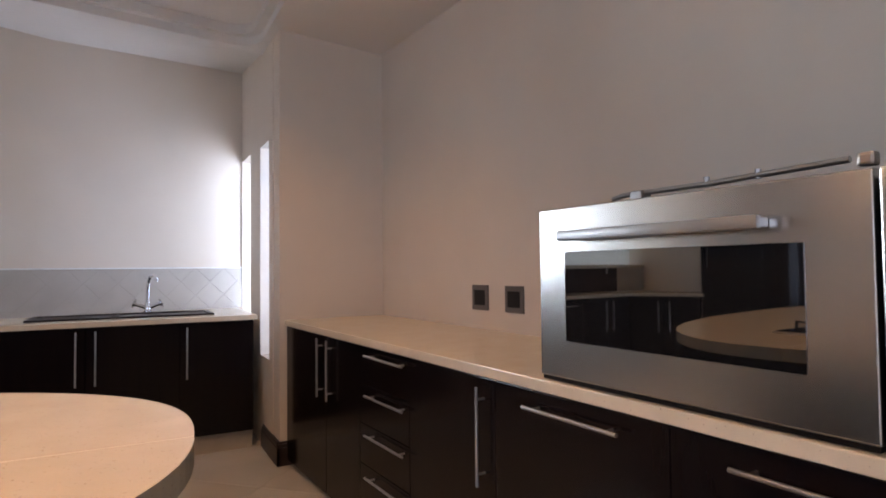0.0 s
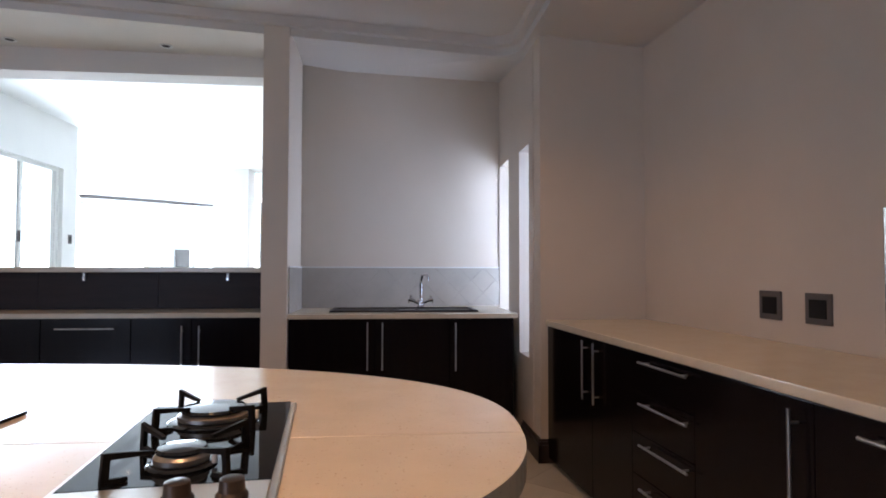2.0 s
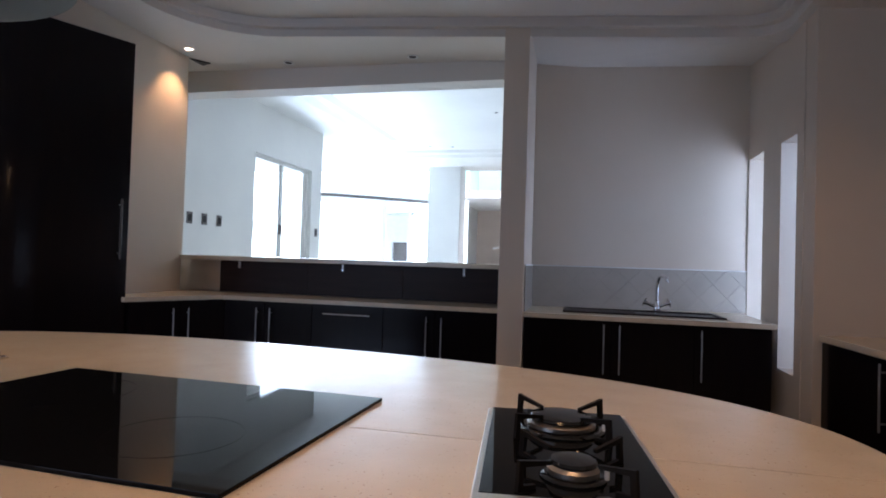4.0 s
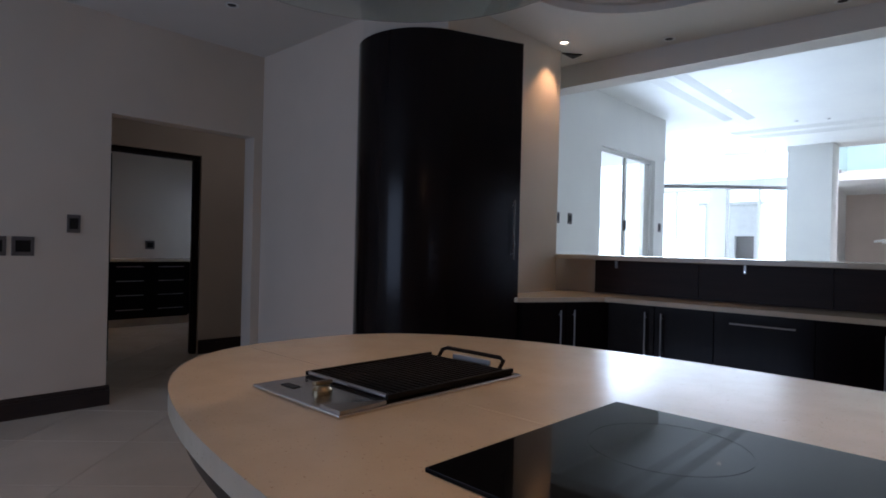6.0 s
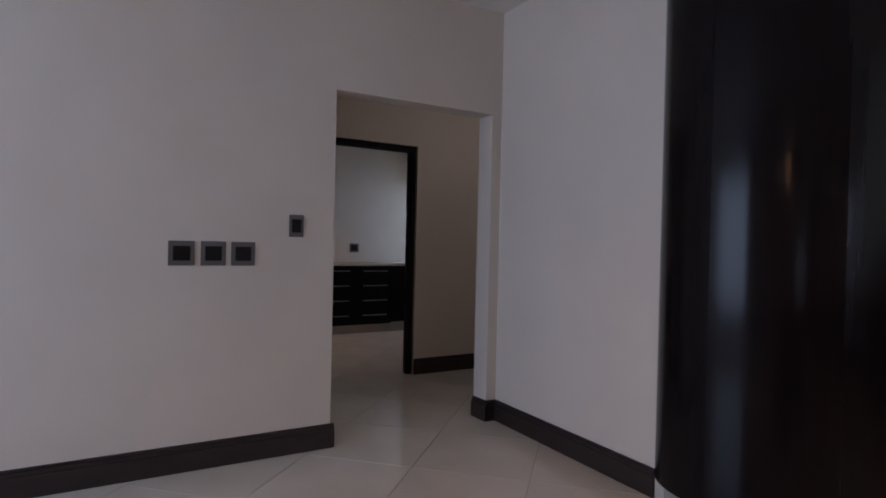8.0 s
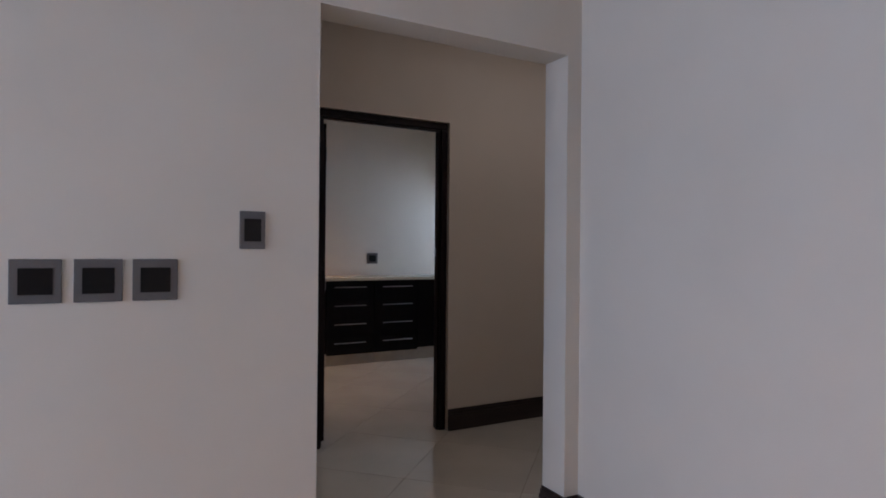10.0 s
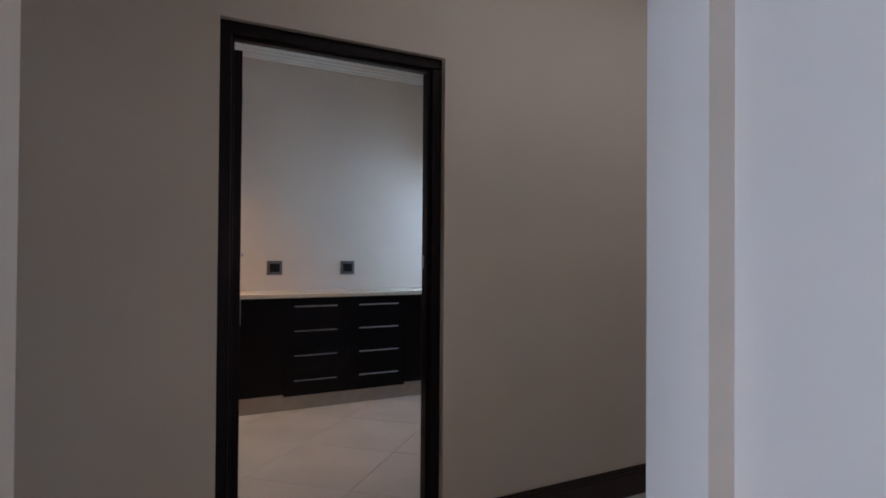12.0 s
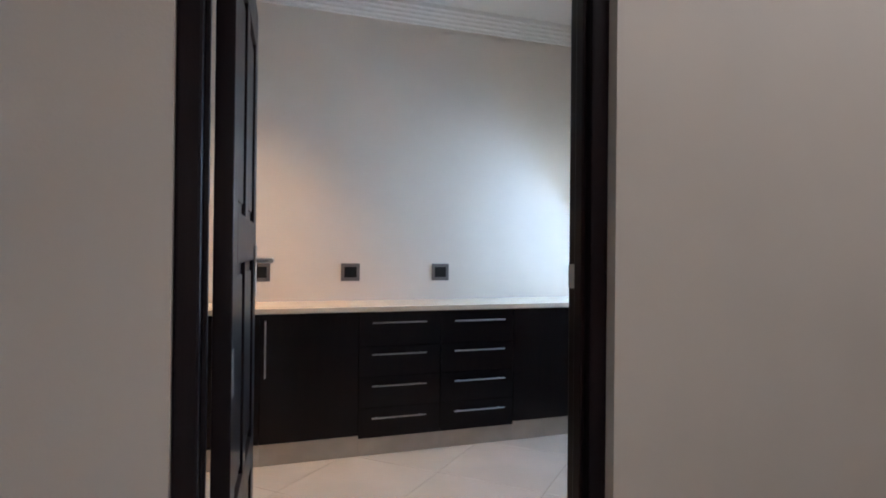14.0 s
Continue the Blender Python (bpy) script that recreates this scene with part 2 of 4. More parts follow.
structure("wall_sink", prism([(0.20, 5.235), (2.052, 5.555), (2.052, 5.70), (0.20, 5.70)], 0, 3.1), PAINT, "off-white painted wall behind the sink", category="wall")
structure("wall_column", boxes((0.268, 0.44, 4.63, 5.234, 0, 3.1, 0.006)), PAINT, "slender off-white plastered column between hatch and sink", category="column")
structure("wall_half", boxes((-2.9, 0.266, 5.10, 5.34, 0, 1.165)), PAINT, "low wall under the serving hatch", category="wall")
structure("wall_header", boxes((-3.0, 0.266, 5.30, 5.52, 2.69, 3.3)), CEILING, "painted beam above the serving hatch", category="beam")
structure("wall_side", boxes((-2.64, -2.47, 3.55, 4.935, 0, 3.1), (-3.0, -2.77, 4.80, 5.34, 0, 3.3), (-2.77, -2.64, 4.80, 4.935, 0, 3.3)), PAINT, "off-white wall beside the tall cabinet, lit by a downlight", category="wall")
structure("wall_north", prism([(-4.662, 3.487), (-3.20, 3.435), (-2.64, 3.65), (-2.64, 3.80), (-4.662, 3.80)], 0, 3.1), PAINT, "off-white painted wall between doorway and tall cabinet", category="wall")
structure("wall_doorway", boxes((-4.82, -4.66, -2.8, 2.245, 0, 3.1), (-4.82, -4.66, 3.405, 3.80, 0, 3.1), (-4.82, -4.66, 2.245, 3.405, 2.176, 3.1)),
          PAINT, "off-white painted wall with an open doorway", category="wall")
structure("wall_south", boxes((-4.82, -4.5, -2.8, -2.6, 0, 3.1), (-1.7, 3.3, -2.8, -2.6, 0, 3.1), (-4.5, -1.7, -2.8, -2.6, 0, 0.4), (-4.5, -1.7, -2.8, -2.6, 2.3, 3.1)),
          PAINT, "plain painted wall with a wide window opening", category="wall")

# ceiling with a raised, round-cornered tray over the island
def tray_outline(grow=0.0, n=10):
    pts = []
    for cx, cy, r, a0 in ((-1.30, 3.86, 0.76, 180), (1.75, 4.30, 0.25, 90), (1.75, 0.3, 0.25, 0), (-1.30, 0.6, 0.76, 270)):
        for i in range(n + 1):
            a = radians(a0 - 90 * i / n)
            x, y = cx + (r - grow) * math.cos(a), cy + (r - grow) * math.sin(a)
            pts.append((x, y + (0.09 * max(0, x - 0.3) if y > 2 else 0)))
    return pts


def ceiling_mesh():
    bm = bmesh.new()
    outer = [bm.verts.new((x, y, 0)) for x, y in ((-4.66, -2.6), (3.3, -2.6), (3.3, 5.62), (0.266, 5.62), (0.266, 5.32), (-4.66, 5.32))]
    inner = [bm.verts.new((x, y, 0)) for x, y in tray_outline()]
    edges = []
    for loop in (outer, inner):
        edges += [bm.edges.new((loop[i], loop[(i + 1) % len(loop)])) for i in range(len(loop))]
    bmesh.ops.triangle_fill(bm, edges=edges, use_beauty=True)
    bmesh.ops.bisect_plane(bm, geom=bm.verts[:] + bm.edges[:] + bm.faces[:], plane_co=(0, 0, 0), plane_no=(1, 0, 0))
    for co, no in (((0.35, 0, 0), (1, 0, 0)), ((0, 4.72, 0), (0, 1, 0))):
        bmesh.ops.bisect_plane(bm, geom=bm.verts[:] + bm.edges[:] + bm.faces[:], plane_co=co, plane_no=no)
    for v in bm.verts:
        v.co.z = 2.80 if v.co.y > 5.2 and v.co.x > 0.3 else zc(v.co.x)
    for f in bm.faces:
        if f.normal.z > 0:
            f.normal_flip()
    rims = [[bm.verts.new((x, y, zc(x) + h)) for x, y in tray_outline(g)] for g, h in ((0, 0), (0, 0.055), (0.05, 0.055), (0.05, 0.12))]
    k = len(rims[0])
    for u, v in zip(rims, rims[1:]):
        for i in range(k):
            bm.faces.new((u[i], u[(i + 1) % k], v[(i + 1) % k], v[i]))
    bm.faces.new(rims[-1])
    return bm


structure("ceiling", ceiling_mesh(), CEILING, "off-white plaster ceiling with a raised curved tray over the island", category="ceiling")
structure("roof_slab", boxes((-9.6, 3.4, -2.9, 5.6, 3.3, 3.45)), CEILING, "plain slab above the rooms", category="ceiling")

# ---- corridor and pantry shell ----
# frame of the corridor's far wall: x along it, y away from the corridor
CORR = pose(-6.175, 2.672, 0, 0, 0, 90)
structure("wall_corridor", boxes((-2.3, 0.0, 0, 0.14, 0, 3.3), (0.955, 3.5, 0, 0.14, 0, 3.3), (0.0, 0.955, 0, 0.14, 2.172, 3.3)),
          PAINT, "shaded off-white corridor wall around the dark door frame", CORR, "wall")
structure("wall_corridor_end", boxes((3.3, 3.5, -1.36, -0.001, 0, 3.1)), PAINT, "off-white wall closing the corridor", CORR, "wall")
structure("wall_corridor_south", boxes((-6.32, -4.82, 0.4, 0.6, 0, 3.1)), PAINT, "off-white wall closing the corridor", category="wall")
structure("wall_corridor_east", boxes((-4.82, -4.70, 3.80, 6.17, 0, 3.1)), PAINT, "off-white corridor wall", category="wall")
structure("ceiling_corridor", prism([(-4.83, 0.6), (-4.83, 5.97), (-6.174, 5.97), (-6.174, 0.6)], 2.9, 3.0), CEILING, "off-white corridor ceiling", category="ceiling")
structure("wall_pantry", boxes((-9.37, -9.195, 1.7, 6.3, 0, 3.3)), PAINT, "off-white painted wall above the pantry counter", category="wall")
structure("wall_pantry_south", boxes((-9.195, -6.316, 1.7, 1.9, 0, 3.3)), PAINT, "off-white pantry side wall", category="wall")
structure("wall_pantry_north", boxes((-9.195, -9.1, 5.65, 5.85, 0, 3.3), (-8.0, -6.316, 5.65, 5.85, 0, 3.3), (-9.1, -8.0, 5.65, 5.85, 0, 1.05), (-9.1, -8.0, 5.65, 5.85, 2.3, 3.3)),
          PAINT, "off-white pantry wall with a window", category="wall")
structure("ceiling_pantry", prism([(-9.195, 1.9), (-6.316, 1.9), (-6.316, 5.65), (-9.195, 5.65)], 3.135, 3.235), CEILING, "off-white pantry ceiling", category="ceiling")
CORNICE = [(0.0, 3.015), (0.028, 3.015), (0.030, 3.030), (0.052, 3.038), (0.054, 3.052), (0.078, 3.060), (0.080, 3.075), (0.104, 3.083), (0.106, 3.098), (0.130, 3.104), (0.132, 3.134), (0.0, 3.134)]
cornice_bm = prism(CORNICE, 0, 3.746)
cornice_bm.transform(Matrix(((1, 0, 0, -9.1945), (0, 0, 1, 1.902), (0, 1, 0, 0), (0, 0, 0, 1))))
bmesh.ops.recalc_face_normals(cornice_bm, faces=cornice_bm.faces)
structure("cornice_pantry", cornice_bm, CEILING, "stepped white plaster cornice", category="cornice")

# ---- skirting boards ----
def skirting(name, p, q, h=0.145, t=0.022, base=Matrix()):
    p, q = Vector((*p, 0)), Vector((*q, 0))
    L = (q - p).length
    m = base @ Matrix.Translation(p) @ Matrix.Rotation(math.atan2(q.y - p.y, q.x - p.x), 4, "Z")
    bm = boxes((0, L, -t, 0, 0, h - 0.035, 0.003), (0, L, -t * 0.72, 0, h - 0.035, h - 0.014, 0.003), (0, L, -t * 0.4, 0, h - 0.014, h, 0.003))
    return structure(name, bm, SKIRT, "dark-stained moulded wooden skirting board", m, "skirting")


skirting("baseboard_doorway", (-4.66, -2.6), (-4.66, 2.267))
skirting("baseboard_doorway_jamb", (-4.66, 2.245), (-4.82, 2.245))
skirting("baseboard_doorway_far_jamb", (-4.82, 3.405), (-4.638, 3.405))
skirting("baseboard_doorway_stub", (-4.66, 3.385), (-4.66, 3.478))
skirting("baseboard_north", (-4.66, 3.487), (-3.225, 3.436))
skirting("baseboard_pillar_side", (2.055, 4.70), (2.055, 4.21))
skirting("baseboard_pillar", (2.033, 4.232), (2.30, 4.232))
skirting("baseboard_corridor", (0.957, 0), (3.29, 0), 0.15, base=CORR)
skirting("baseboard_corridor_left", (-2.05, 0), (-0.002, 0), 0.15, base=CORR)

# ---- lounge beyond the hatch ----
structure("lounge_wall_left", boxes((-3.92, -3.74, 5.34, 8.08, 0, 3.6), (-3.92, -3.74, 9.87, 10.25, 0, 3.6), (-3.92, -3.74, 8.08, 9.87, 0, 0.15), (-3.92, -3.74, 8.08, 9.87, 2.69, 3.6)),
          LOUNGE_PAINT, "bright white lounge wall with tall glazed doors", category="wall")
structure("lounge_wall_back", boxes((-3.92, -3.0, 5.10, 5.34, 0, 3.6)), LOUNGE_PAINT, "white lounge wall", category="wall")
structure("lounge_wall_right", boxes((3.2, 3.4, 5.7, 22, 0, 5.2), (0.27, 3.3, 5.6, 5.75, 0, 3.6)), LOUNGE_PAINT, "white lounge wall", category="wall")
structure("lounge_pier", boxes((-2.85, -2.07, 14.3, 15.0, 0, 3.6)), LOUNGE_PAINT, "broad white pier between glazing and stair hall", category="pier")
structure("lounge_wall_far", boxes((-6.4, -2.85, 14.9, 15.1, 2.75, 2.93), (-4.55, -4.2, 14.9, 15.1, 0, 2.75)), LOUNGE_PAINT, "white transom and mullion of the wide glazing", category="wall")
structure("hall_wall", boxes((-3.0, 3.4, 20.0, 20.2, 0, 2.94)), BROWN_WALL, "warm beige wall of the stair hall", category="wall")
structure("hall_wall_upper", boxes((-3.0, 3.4, 20.0, 20.2, 2.94, 5.2)), LOUNGE_PAINT, "white wall of the upper gallery", category="wall")
structure("hall_gallery", boxes((-2.65, 3.2, 16.4, 20.0, 2.95, 3.12, 0.01)), LOUNGE_PAINT, "white gallery slab over the stair hall", category="gallery")
structure("hall_ceiling", boxes((-3.0, 3.4, 15.0, 20.2, 5.2, 5.35)), LOUNGE_PAINT, "white ceiling of the double-height hall", category="ceiling")
structure("hall_bulkhead", boxes((-2.85, 3.4, 14.95, 15.1, 3.62, 5.2)), LOUNGE_PAINT, "white wall above the lounge ceiling", category="wall")
structure("hall_wall_left", boxes((-2.85, -2.65, 15.0, 20.0, 0, 5.2)), LOUNGE_PAINT, "white hall wall", category="wall")
structure("lounge_wall_outer", prism([(-3.93, 10.25), (-3.76, 10.25), (-6.1, 15.1), (-6.4, 15.1)], 0, 3.6), LOUNGE_PAINT, "white slanting lounge wall", category="wall")
structure("ceiling_lounge", boxes((-9.1, 3.4, 5.30, 15.1, 3.50, 3.62)), LOUNGE_PAINT, "white lounge ceiling", category="ceiling")
def coffer(*steps):
    """Ceiling bulkhead in splayed steps: (x0, x1, y0, y1, z0, z1), narrower below."""
    bm = bmesh.new()
    for x0, x1, y0, y1, z0, z1 in steps:
        d = 0.11
        lo = [bm.verts.new((x, y, z0)) for x, y in ((x0 + d, y0 + d), (x1 - d, y0 + d), (x1 - d, y1 - d), (x0 + d, y1 - d))]
        hi = [bm.verts.new((x, y, z1)) for x, y in ((x0, y0), (x1, y0), (x1, y1), (x0, y1))]
        bm.faces.new(lo[::-1])
        bm.faces.new(hi)
        for k in range(4):
            n = (k + 1) % 4
            bm.faces.new((lo[k], lo[n], hi[n], hi[k]))
    bmesh.ops.recalc_face_normals(bm, faces=bm.faces)
    return bm


structure("lounge_beam_left", coffer((-4.2, -2.92, 5.5, 11.0, 3.41, 3.454), (-4.4, -2.66, 5.4, 11.3, 3.455, 3.499)), LOUNGE_PAINT, "stepped white ceiling bulkhead along the lounge wall", category="beam")
structure("lounge_beam_cross", coffer((-3.15, 3.5, 12.6, 14.0, 3.41, 3.454), (-3.4, 3.6, 12.3, 14.2, 3.455, 3.499)), LOUNGE_PAINT, "stepped white ceiling bulkhead across the lounge", category="beam")
structure("lounge_floor", boxes((-9.1, 3.4, 5.30, 22, -0.12, -0.002)), TILE, "pale polished lounge floor", category="floor")
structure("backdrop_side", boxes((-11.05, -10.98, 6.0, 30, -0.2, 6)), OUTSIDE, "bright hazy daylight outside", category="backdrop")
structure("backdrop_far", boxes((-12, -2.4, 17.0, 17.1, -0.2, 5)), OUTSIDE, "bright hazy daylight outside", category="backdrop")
structure("ground", boxes((-600, 600, -600, 600, -0.5, -0.2)), GROUND, "open ground outside the house", category="ground")


def glazing(name, m, w, h, mullions, label):
    ob = thing(name, m, label, "window")
    ob["kind"] = "structure"
    f = 0.055
    part("frame", boxes((0, f, 0, 0.06, 0, h, 0.004), (w - f, w, 0, 0.06, 0, h, 0.004), (f, w - f, 0, 0.06, 0, f, 0.004), (f, w - f, 0, 0.06, h - f, h, 0.004)), WHITE, ob)
    xs = [f] + [x * w for x in mullions] + [w - f]
    for x in mullions:
        part("mullion", boxes((x * w - 0.03, x * w + 0.03, 0.005, 0.055, f, h - f, 0.004)), WHITE, ob)
    for a, b in zip(xs, xs[1:]):
        p = part("pane", boxes((a + 0.002, b - 0.002, 0.025, 0.031, f, h - f)), GLASS, ob)
        p.visible_shadow = False
    return ob


glazing("window_1", pose(-3.80, 8.08, 0.15, 0, 0, 90), 1.79, 2.54, (0.5,), "tall white-framed glazed doors full of daylight")
glazing("window_2", pose(-6.15, 14.95, 0.0), 1.6, 2.75, (0.5,), "white-framed glazing at the far side of the lounge")
glazing("window_3", pose(-4.2, 14.95, 0.0), 1.35, 2.75, (0.5,), "white-framed glazing at the far side of the lounge")
glazing("window_4", pose(-9.1, 5.74, 1.05), 1.1, 1.25, (0.5,), "white-framed pantry window")
glazing("window_5", pose(-4.5, -2.72, 0.4), 2.8, 1.9, (0.333, 0.667), "wide white-framed kitchen window")
side_glass = scene.objects["window_1"]
part("door_handle", boxes((0.82, 0.835, -0.05, 0.0, 1.40, 1.55, 0.003)), PLATE, side_glass)
part("door_handle", boxes((0.02, 0.035, -0.05, 0.0, 1.40, 1.55, 0.003)), PLATE, side_glass)
slit = tagged(new("window_6"), "pair of tall narrow slit windows full of daylight", "window", "", "structure")
for k, (ya, yb, zt) in enumerate(((4.51, 4.80, 2.04), (5.17, 5.54, 2.06))):
    p = part("pane", boxes((2.185, 2.191, ya, yb, 0.60, zt)), GLASS, slit)
    p.visible_shadow = False
    for q in range(1, 7):
        part("glazing_bar", boxes((2.170, 2.1845, ya, yb, 0.59 + 0.206 * q, 0.602 + 0.206 * q)), WHITE, slit)

# glass balustrade of the upper gallery
rail_glass = thing("gallery_balustrade", pose(0, 16.42, 3.121), "clear greenish glass balustrade on the gallery edge", "balustrade")
for x in (-2.6, -1.35, -0.10, 1.15):
    pane = part("pane", boxes((x + 0.02, x + 1.22, 0, 0.012, 0.05, 0.98)), RAIL_GLASS, rail_glass, "greenish glass pane")
    part("clamp", boxes((x + 0.3, x + 0.36, -0.02, 0.032, 0.0, 0.09, 0.004)), SATIN, pane)
part("handrail", rod(bmesh.new(), (-2.6, 0.006, 1.0), (2.4, 0.006, 1.0), 0.022, 14), WHITE, rail_glass, smooth=True)

# pale house across the terrace
house = thing("neighbouring_house", None, "pale plastered house across the terrace in bright daylight", "house")
part("wall", boxes((-5.2, -4.46, 16.5, 16.8, -0.2, 2.47), (-4.02, -3.92, 16.5, 16.8, -0.2, 2.47), (-4.46, -4.02, 16.5, 16.8, 1.70, 2.47), (-4.46, -4.02, 16.5, 16.8, -0.2, 0.9)), WHITE, house)
part("roof", boxes((-5.35, -3.8, 16.35, 16.9, 2.471, 2.56, 0.01)), WHITE, house)
part("window", boxes((-4.459, -4.021, 16.62, 16.66, 0.901, 1.699)), PLATE, house, "grey glazed window")

# curtain rail across the far glazing
rail = thing("curtain_rail", None, "dark curved curtain rail over the far glazing", "curtain rail")
part("rail", tube(bmesh.new(), [(-5.2 + 0.32 * k, 12.9 + 0.26 * k - 0.12 * math.sin(math.pi * k / 7), 2.66) for k in range(8)], 0.04), PLATE, rail, smooth=True)
for k in (1, 4, 6):
    part("hanger", rod(bmesh.new(), (-5.2 + 0.32 * k, 12.85 + 0.26 * k, 2.70), (-5.2 + 0.32 * k, 12.85 + 0.26 * k, 3.5), 0.006, 6), WHITE, rail)

# stair with rails in the hall
stair = thing("staircase", None, "pale staircase with thin metal handrails in the hall", "staircase")
for i in range(9):
    part("step", boxes((-1.55 + 0.30 * i, -1.25 + 0.30 * i, 17.6, 19.2, -0.001 if i == 0 else 0.17 * i - 0.17, 0.17 * (i + 1), 0.006)), WHITE, stair)
for y in (17.65, 19.15):
    hr = part("handrail", tube(bmesh.new(), [(-1.75, y, 1.62), (-1.5, y, 1.66), (1.1, y, 3.0)], 0.03), WHITE, stair, smooth=True)
    for i in range(5):
        part("baluster", rod(bmesh.new(), (-1.42 + 0.6 * i, y, 0.16 + 0.34 * i), (-1.42 + 0.6 * i, y, 1.70 + 0.31 * i), 0.018), WHITE, stair)


# ---- kitchen cupboards ----
def bar(bm, kind, spec):
    if kind == "v":
        x, z0, z1 = spec
        rod(bm, (x, -0.028, z0), (x, -0.028, z1), 0.005, 12)
        for z in (z0 + 0.035, z1 - 0.035):
            rod(bm, (x, -0.028, z), (x, 0.002, z), 0.004, 8)
    else:
        x0, x1, z = spec
        rod(bm, (x0, -0.028, z), (x1, -0.028, z), 0.005, 12)
        for x in (x0 + 0.035, x1 - 0.035):
            rod(bm, (x, -0.028, z), (x, 0.002, z), 0.004, 8)
    return bm


def base_cabinet(m, w, fronts, label, depth=0.54, z0=0.11, z1=0.866, inset=0.05, group="base cabinets", floor_z=0.0):
    """fronts: (kind, x0, x1, z0, z1, handle kind, handle numbers)"""
    cab = thing("base_cabinet", m, label, "cabinet", group)
    part("body", boxes((0.001, w - 0.001, 0.0215, depth, z0, z1)), DARK, cab)
    part("plinth", boxes((0.001, w - 0.001, inset, depth, floor_z, z0 - 0.001)), PLINTH, cab, "pale stone plinth")
    for kind, x0, x1, a, b, hk, hs in fronts:
        f = part(kind, boxes((x0 + 0.0018, x1 - 0.0018, 0, 0.020, a + 0.0018, b - 0.0018, 0.0015)), DARK, cab)
        if hk:
            part("handle", bar(bmesh.new(), hk, hs), SATIN, f, "slim satin metal bar handle", smooth=True)
    return cab


def on_oven_wall(a):
    return OVEN @ Matrix.Translation((0.015, a, 0)) @ Matrix.Rotation(radians(-90), 4, "Z")


TOP = 0.864
LBL = "dark espresso base cabinet with "
base_cabinet(on_oven_wall(2.145), 1.015, [("door", 0.0, 0.62, 0.115, TOP, "v", (0.568, 0.57, 0.85)), ("door", 0.62, 1.015, 0.115, TOP, "v", (0.695, 0.57, 0.85))], LBL + "two doors and bar handles", floor_z=ZF)
DR = [0.864, 0.705, 0.545, 0.38, 0.115]
base_cabinet(on_oven_wall(1.13), 0.435, [("drawer_front", 0, 0.435, DR[i + 1], DR[i], "h", (0.105, 0.43, h)) for i, h in enumerate((0.832, 0.672, 0.514, 0.346))], LBL + "four drawers and bar handles", floor_z=ZF)
base_cabinet(on_oven_wall(0.695), 0.508, [("door", 0, 0.508, 0.115, TOP, "v", (0.455, 0.553, 0.837))], LBL + "one door and a long bar handle", floor_z=ZF)
base_cabinet(on_oven_wall(0.187), 0.579, [("door", 0, 0.579, 0.115, TOP, "h", (0.153, 0.466, 0.821))], LBL + "one wide pull-out front", floor_z=ZF)
base_cabinet(on_oven_wall(-0.392), 0.60, [("door", 0, 0.60, 0.115, TOP, "h", (0.141, 0.455, 0.821))], LBL + "one wide pull-out front", floor_z=ZF)
base_cabinet(on_oven_wall(-0.992), 0.60, [("door", 0, 0.60, 0.115, TOP, "v", (0.05, 0.55, 0.84))], LBL + "one door and a bar handle", floor_z=ZF)
base_cabinet(on_oven_wall(-1.592), 0.60, [("door", 0, 0.60, 0.115, TOP, "v", (0.05, 0.55, 0.84))], LBL + "one door and a bar handle", floor_z=ZF)
tagged(solid("worktop", boxes((0.0, 0.608, -2.2, 2.142, 0.868, 0.90, 0.004)), STONE, OVEN), "cream speckled quartz worktop under the oven", "worktop")

base_cabinet(pose(0.445, 4.66, 0), 0.575, [("door", 0, 0.575, 0.125, 0.852, "v", (0.527, 0.51, 0.83))], LBL + "one door, under the sink", group="sink cabinets", z0=0.13, z1=0.853)
base_cabinet(pose(1.02, 4.66, 0), 0.51, [("door", 0, 0.51, 0.125, 0.852, "v", (0.052, 0.51, 0.83))], LBL + "one door, under the sink", group="sink cabinets", z0=0.13, z1=0.853)
base_cabinet(pose(1.53, 4.66, 0), 0.45, [("door", 0, 0.45, 0.125, 0.852, "v", (0.04, 0.50, 0.825))], LBL + "one door, beside the slit window", group="sink cabinets", z0=0.13, z1=0.853)
tagged(solid("sink_worktop", prism([(0.442, 4.64), (2.0, 4.64), (2.0, 5.535), (0.442, 5.267)], 0.856, 0.888, bevel=0.004), STONE), "cream quartz worktop around the dark sink", "worktop")

base_cabinet(pose(-1.87, 4.68, 0), 0.74, [("door", 0, 0.35, 0.115, TOP, "v", (0.294, 0.51, 0.82)), ("door", 0.35, 0.74, 0.115, TOP, "v", (0.406, 0.51, 0.82))], LBL + "two doors, under the hatch", depth=0.41, group="hatch cabinets")
base_cabinet(pose(-1.13, 4.68, 0), 0.56, [("drawer_front", 0, 0.56, 0.115, TOP, "h", (0.10, 0.464, 0.80))], LBL + "one wide front and level handle", depth=0.41, group="hatch cabinets")
base_cabinet(pose(-0.57, 4.68, 0), 0.835, [("door", 0, 0.385, 0.115, TOP, "v", (0.33, 0.51, 0.815)), ("door", 0.385, 0.835, 0.115, TOP, "v", (0.44, 0.51, 0.815))], LBL + "two doors, under the hatch", depth=0.41, group="hatch cabinets")
DIAG = math.degrees(math.atan2(0.63, 0.33))
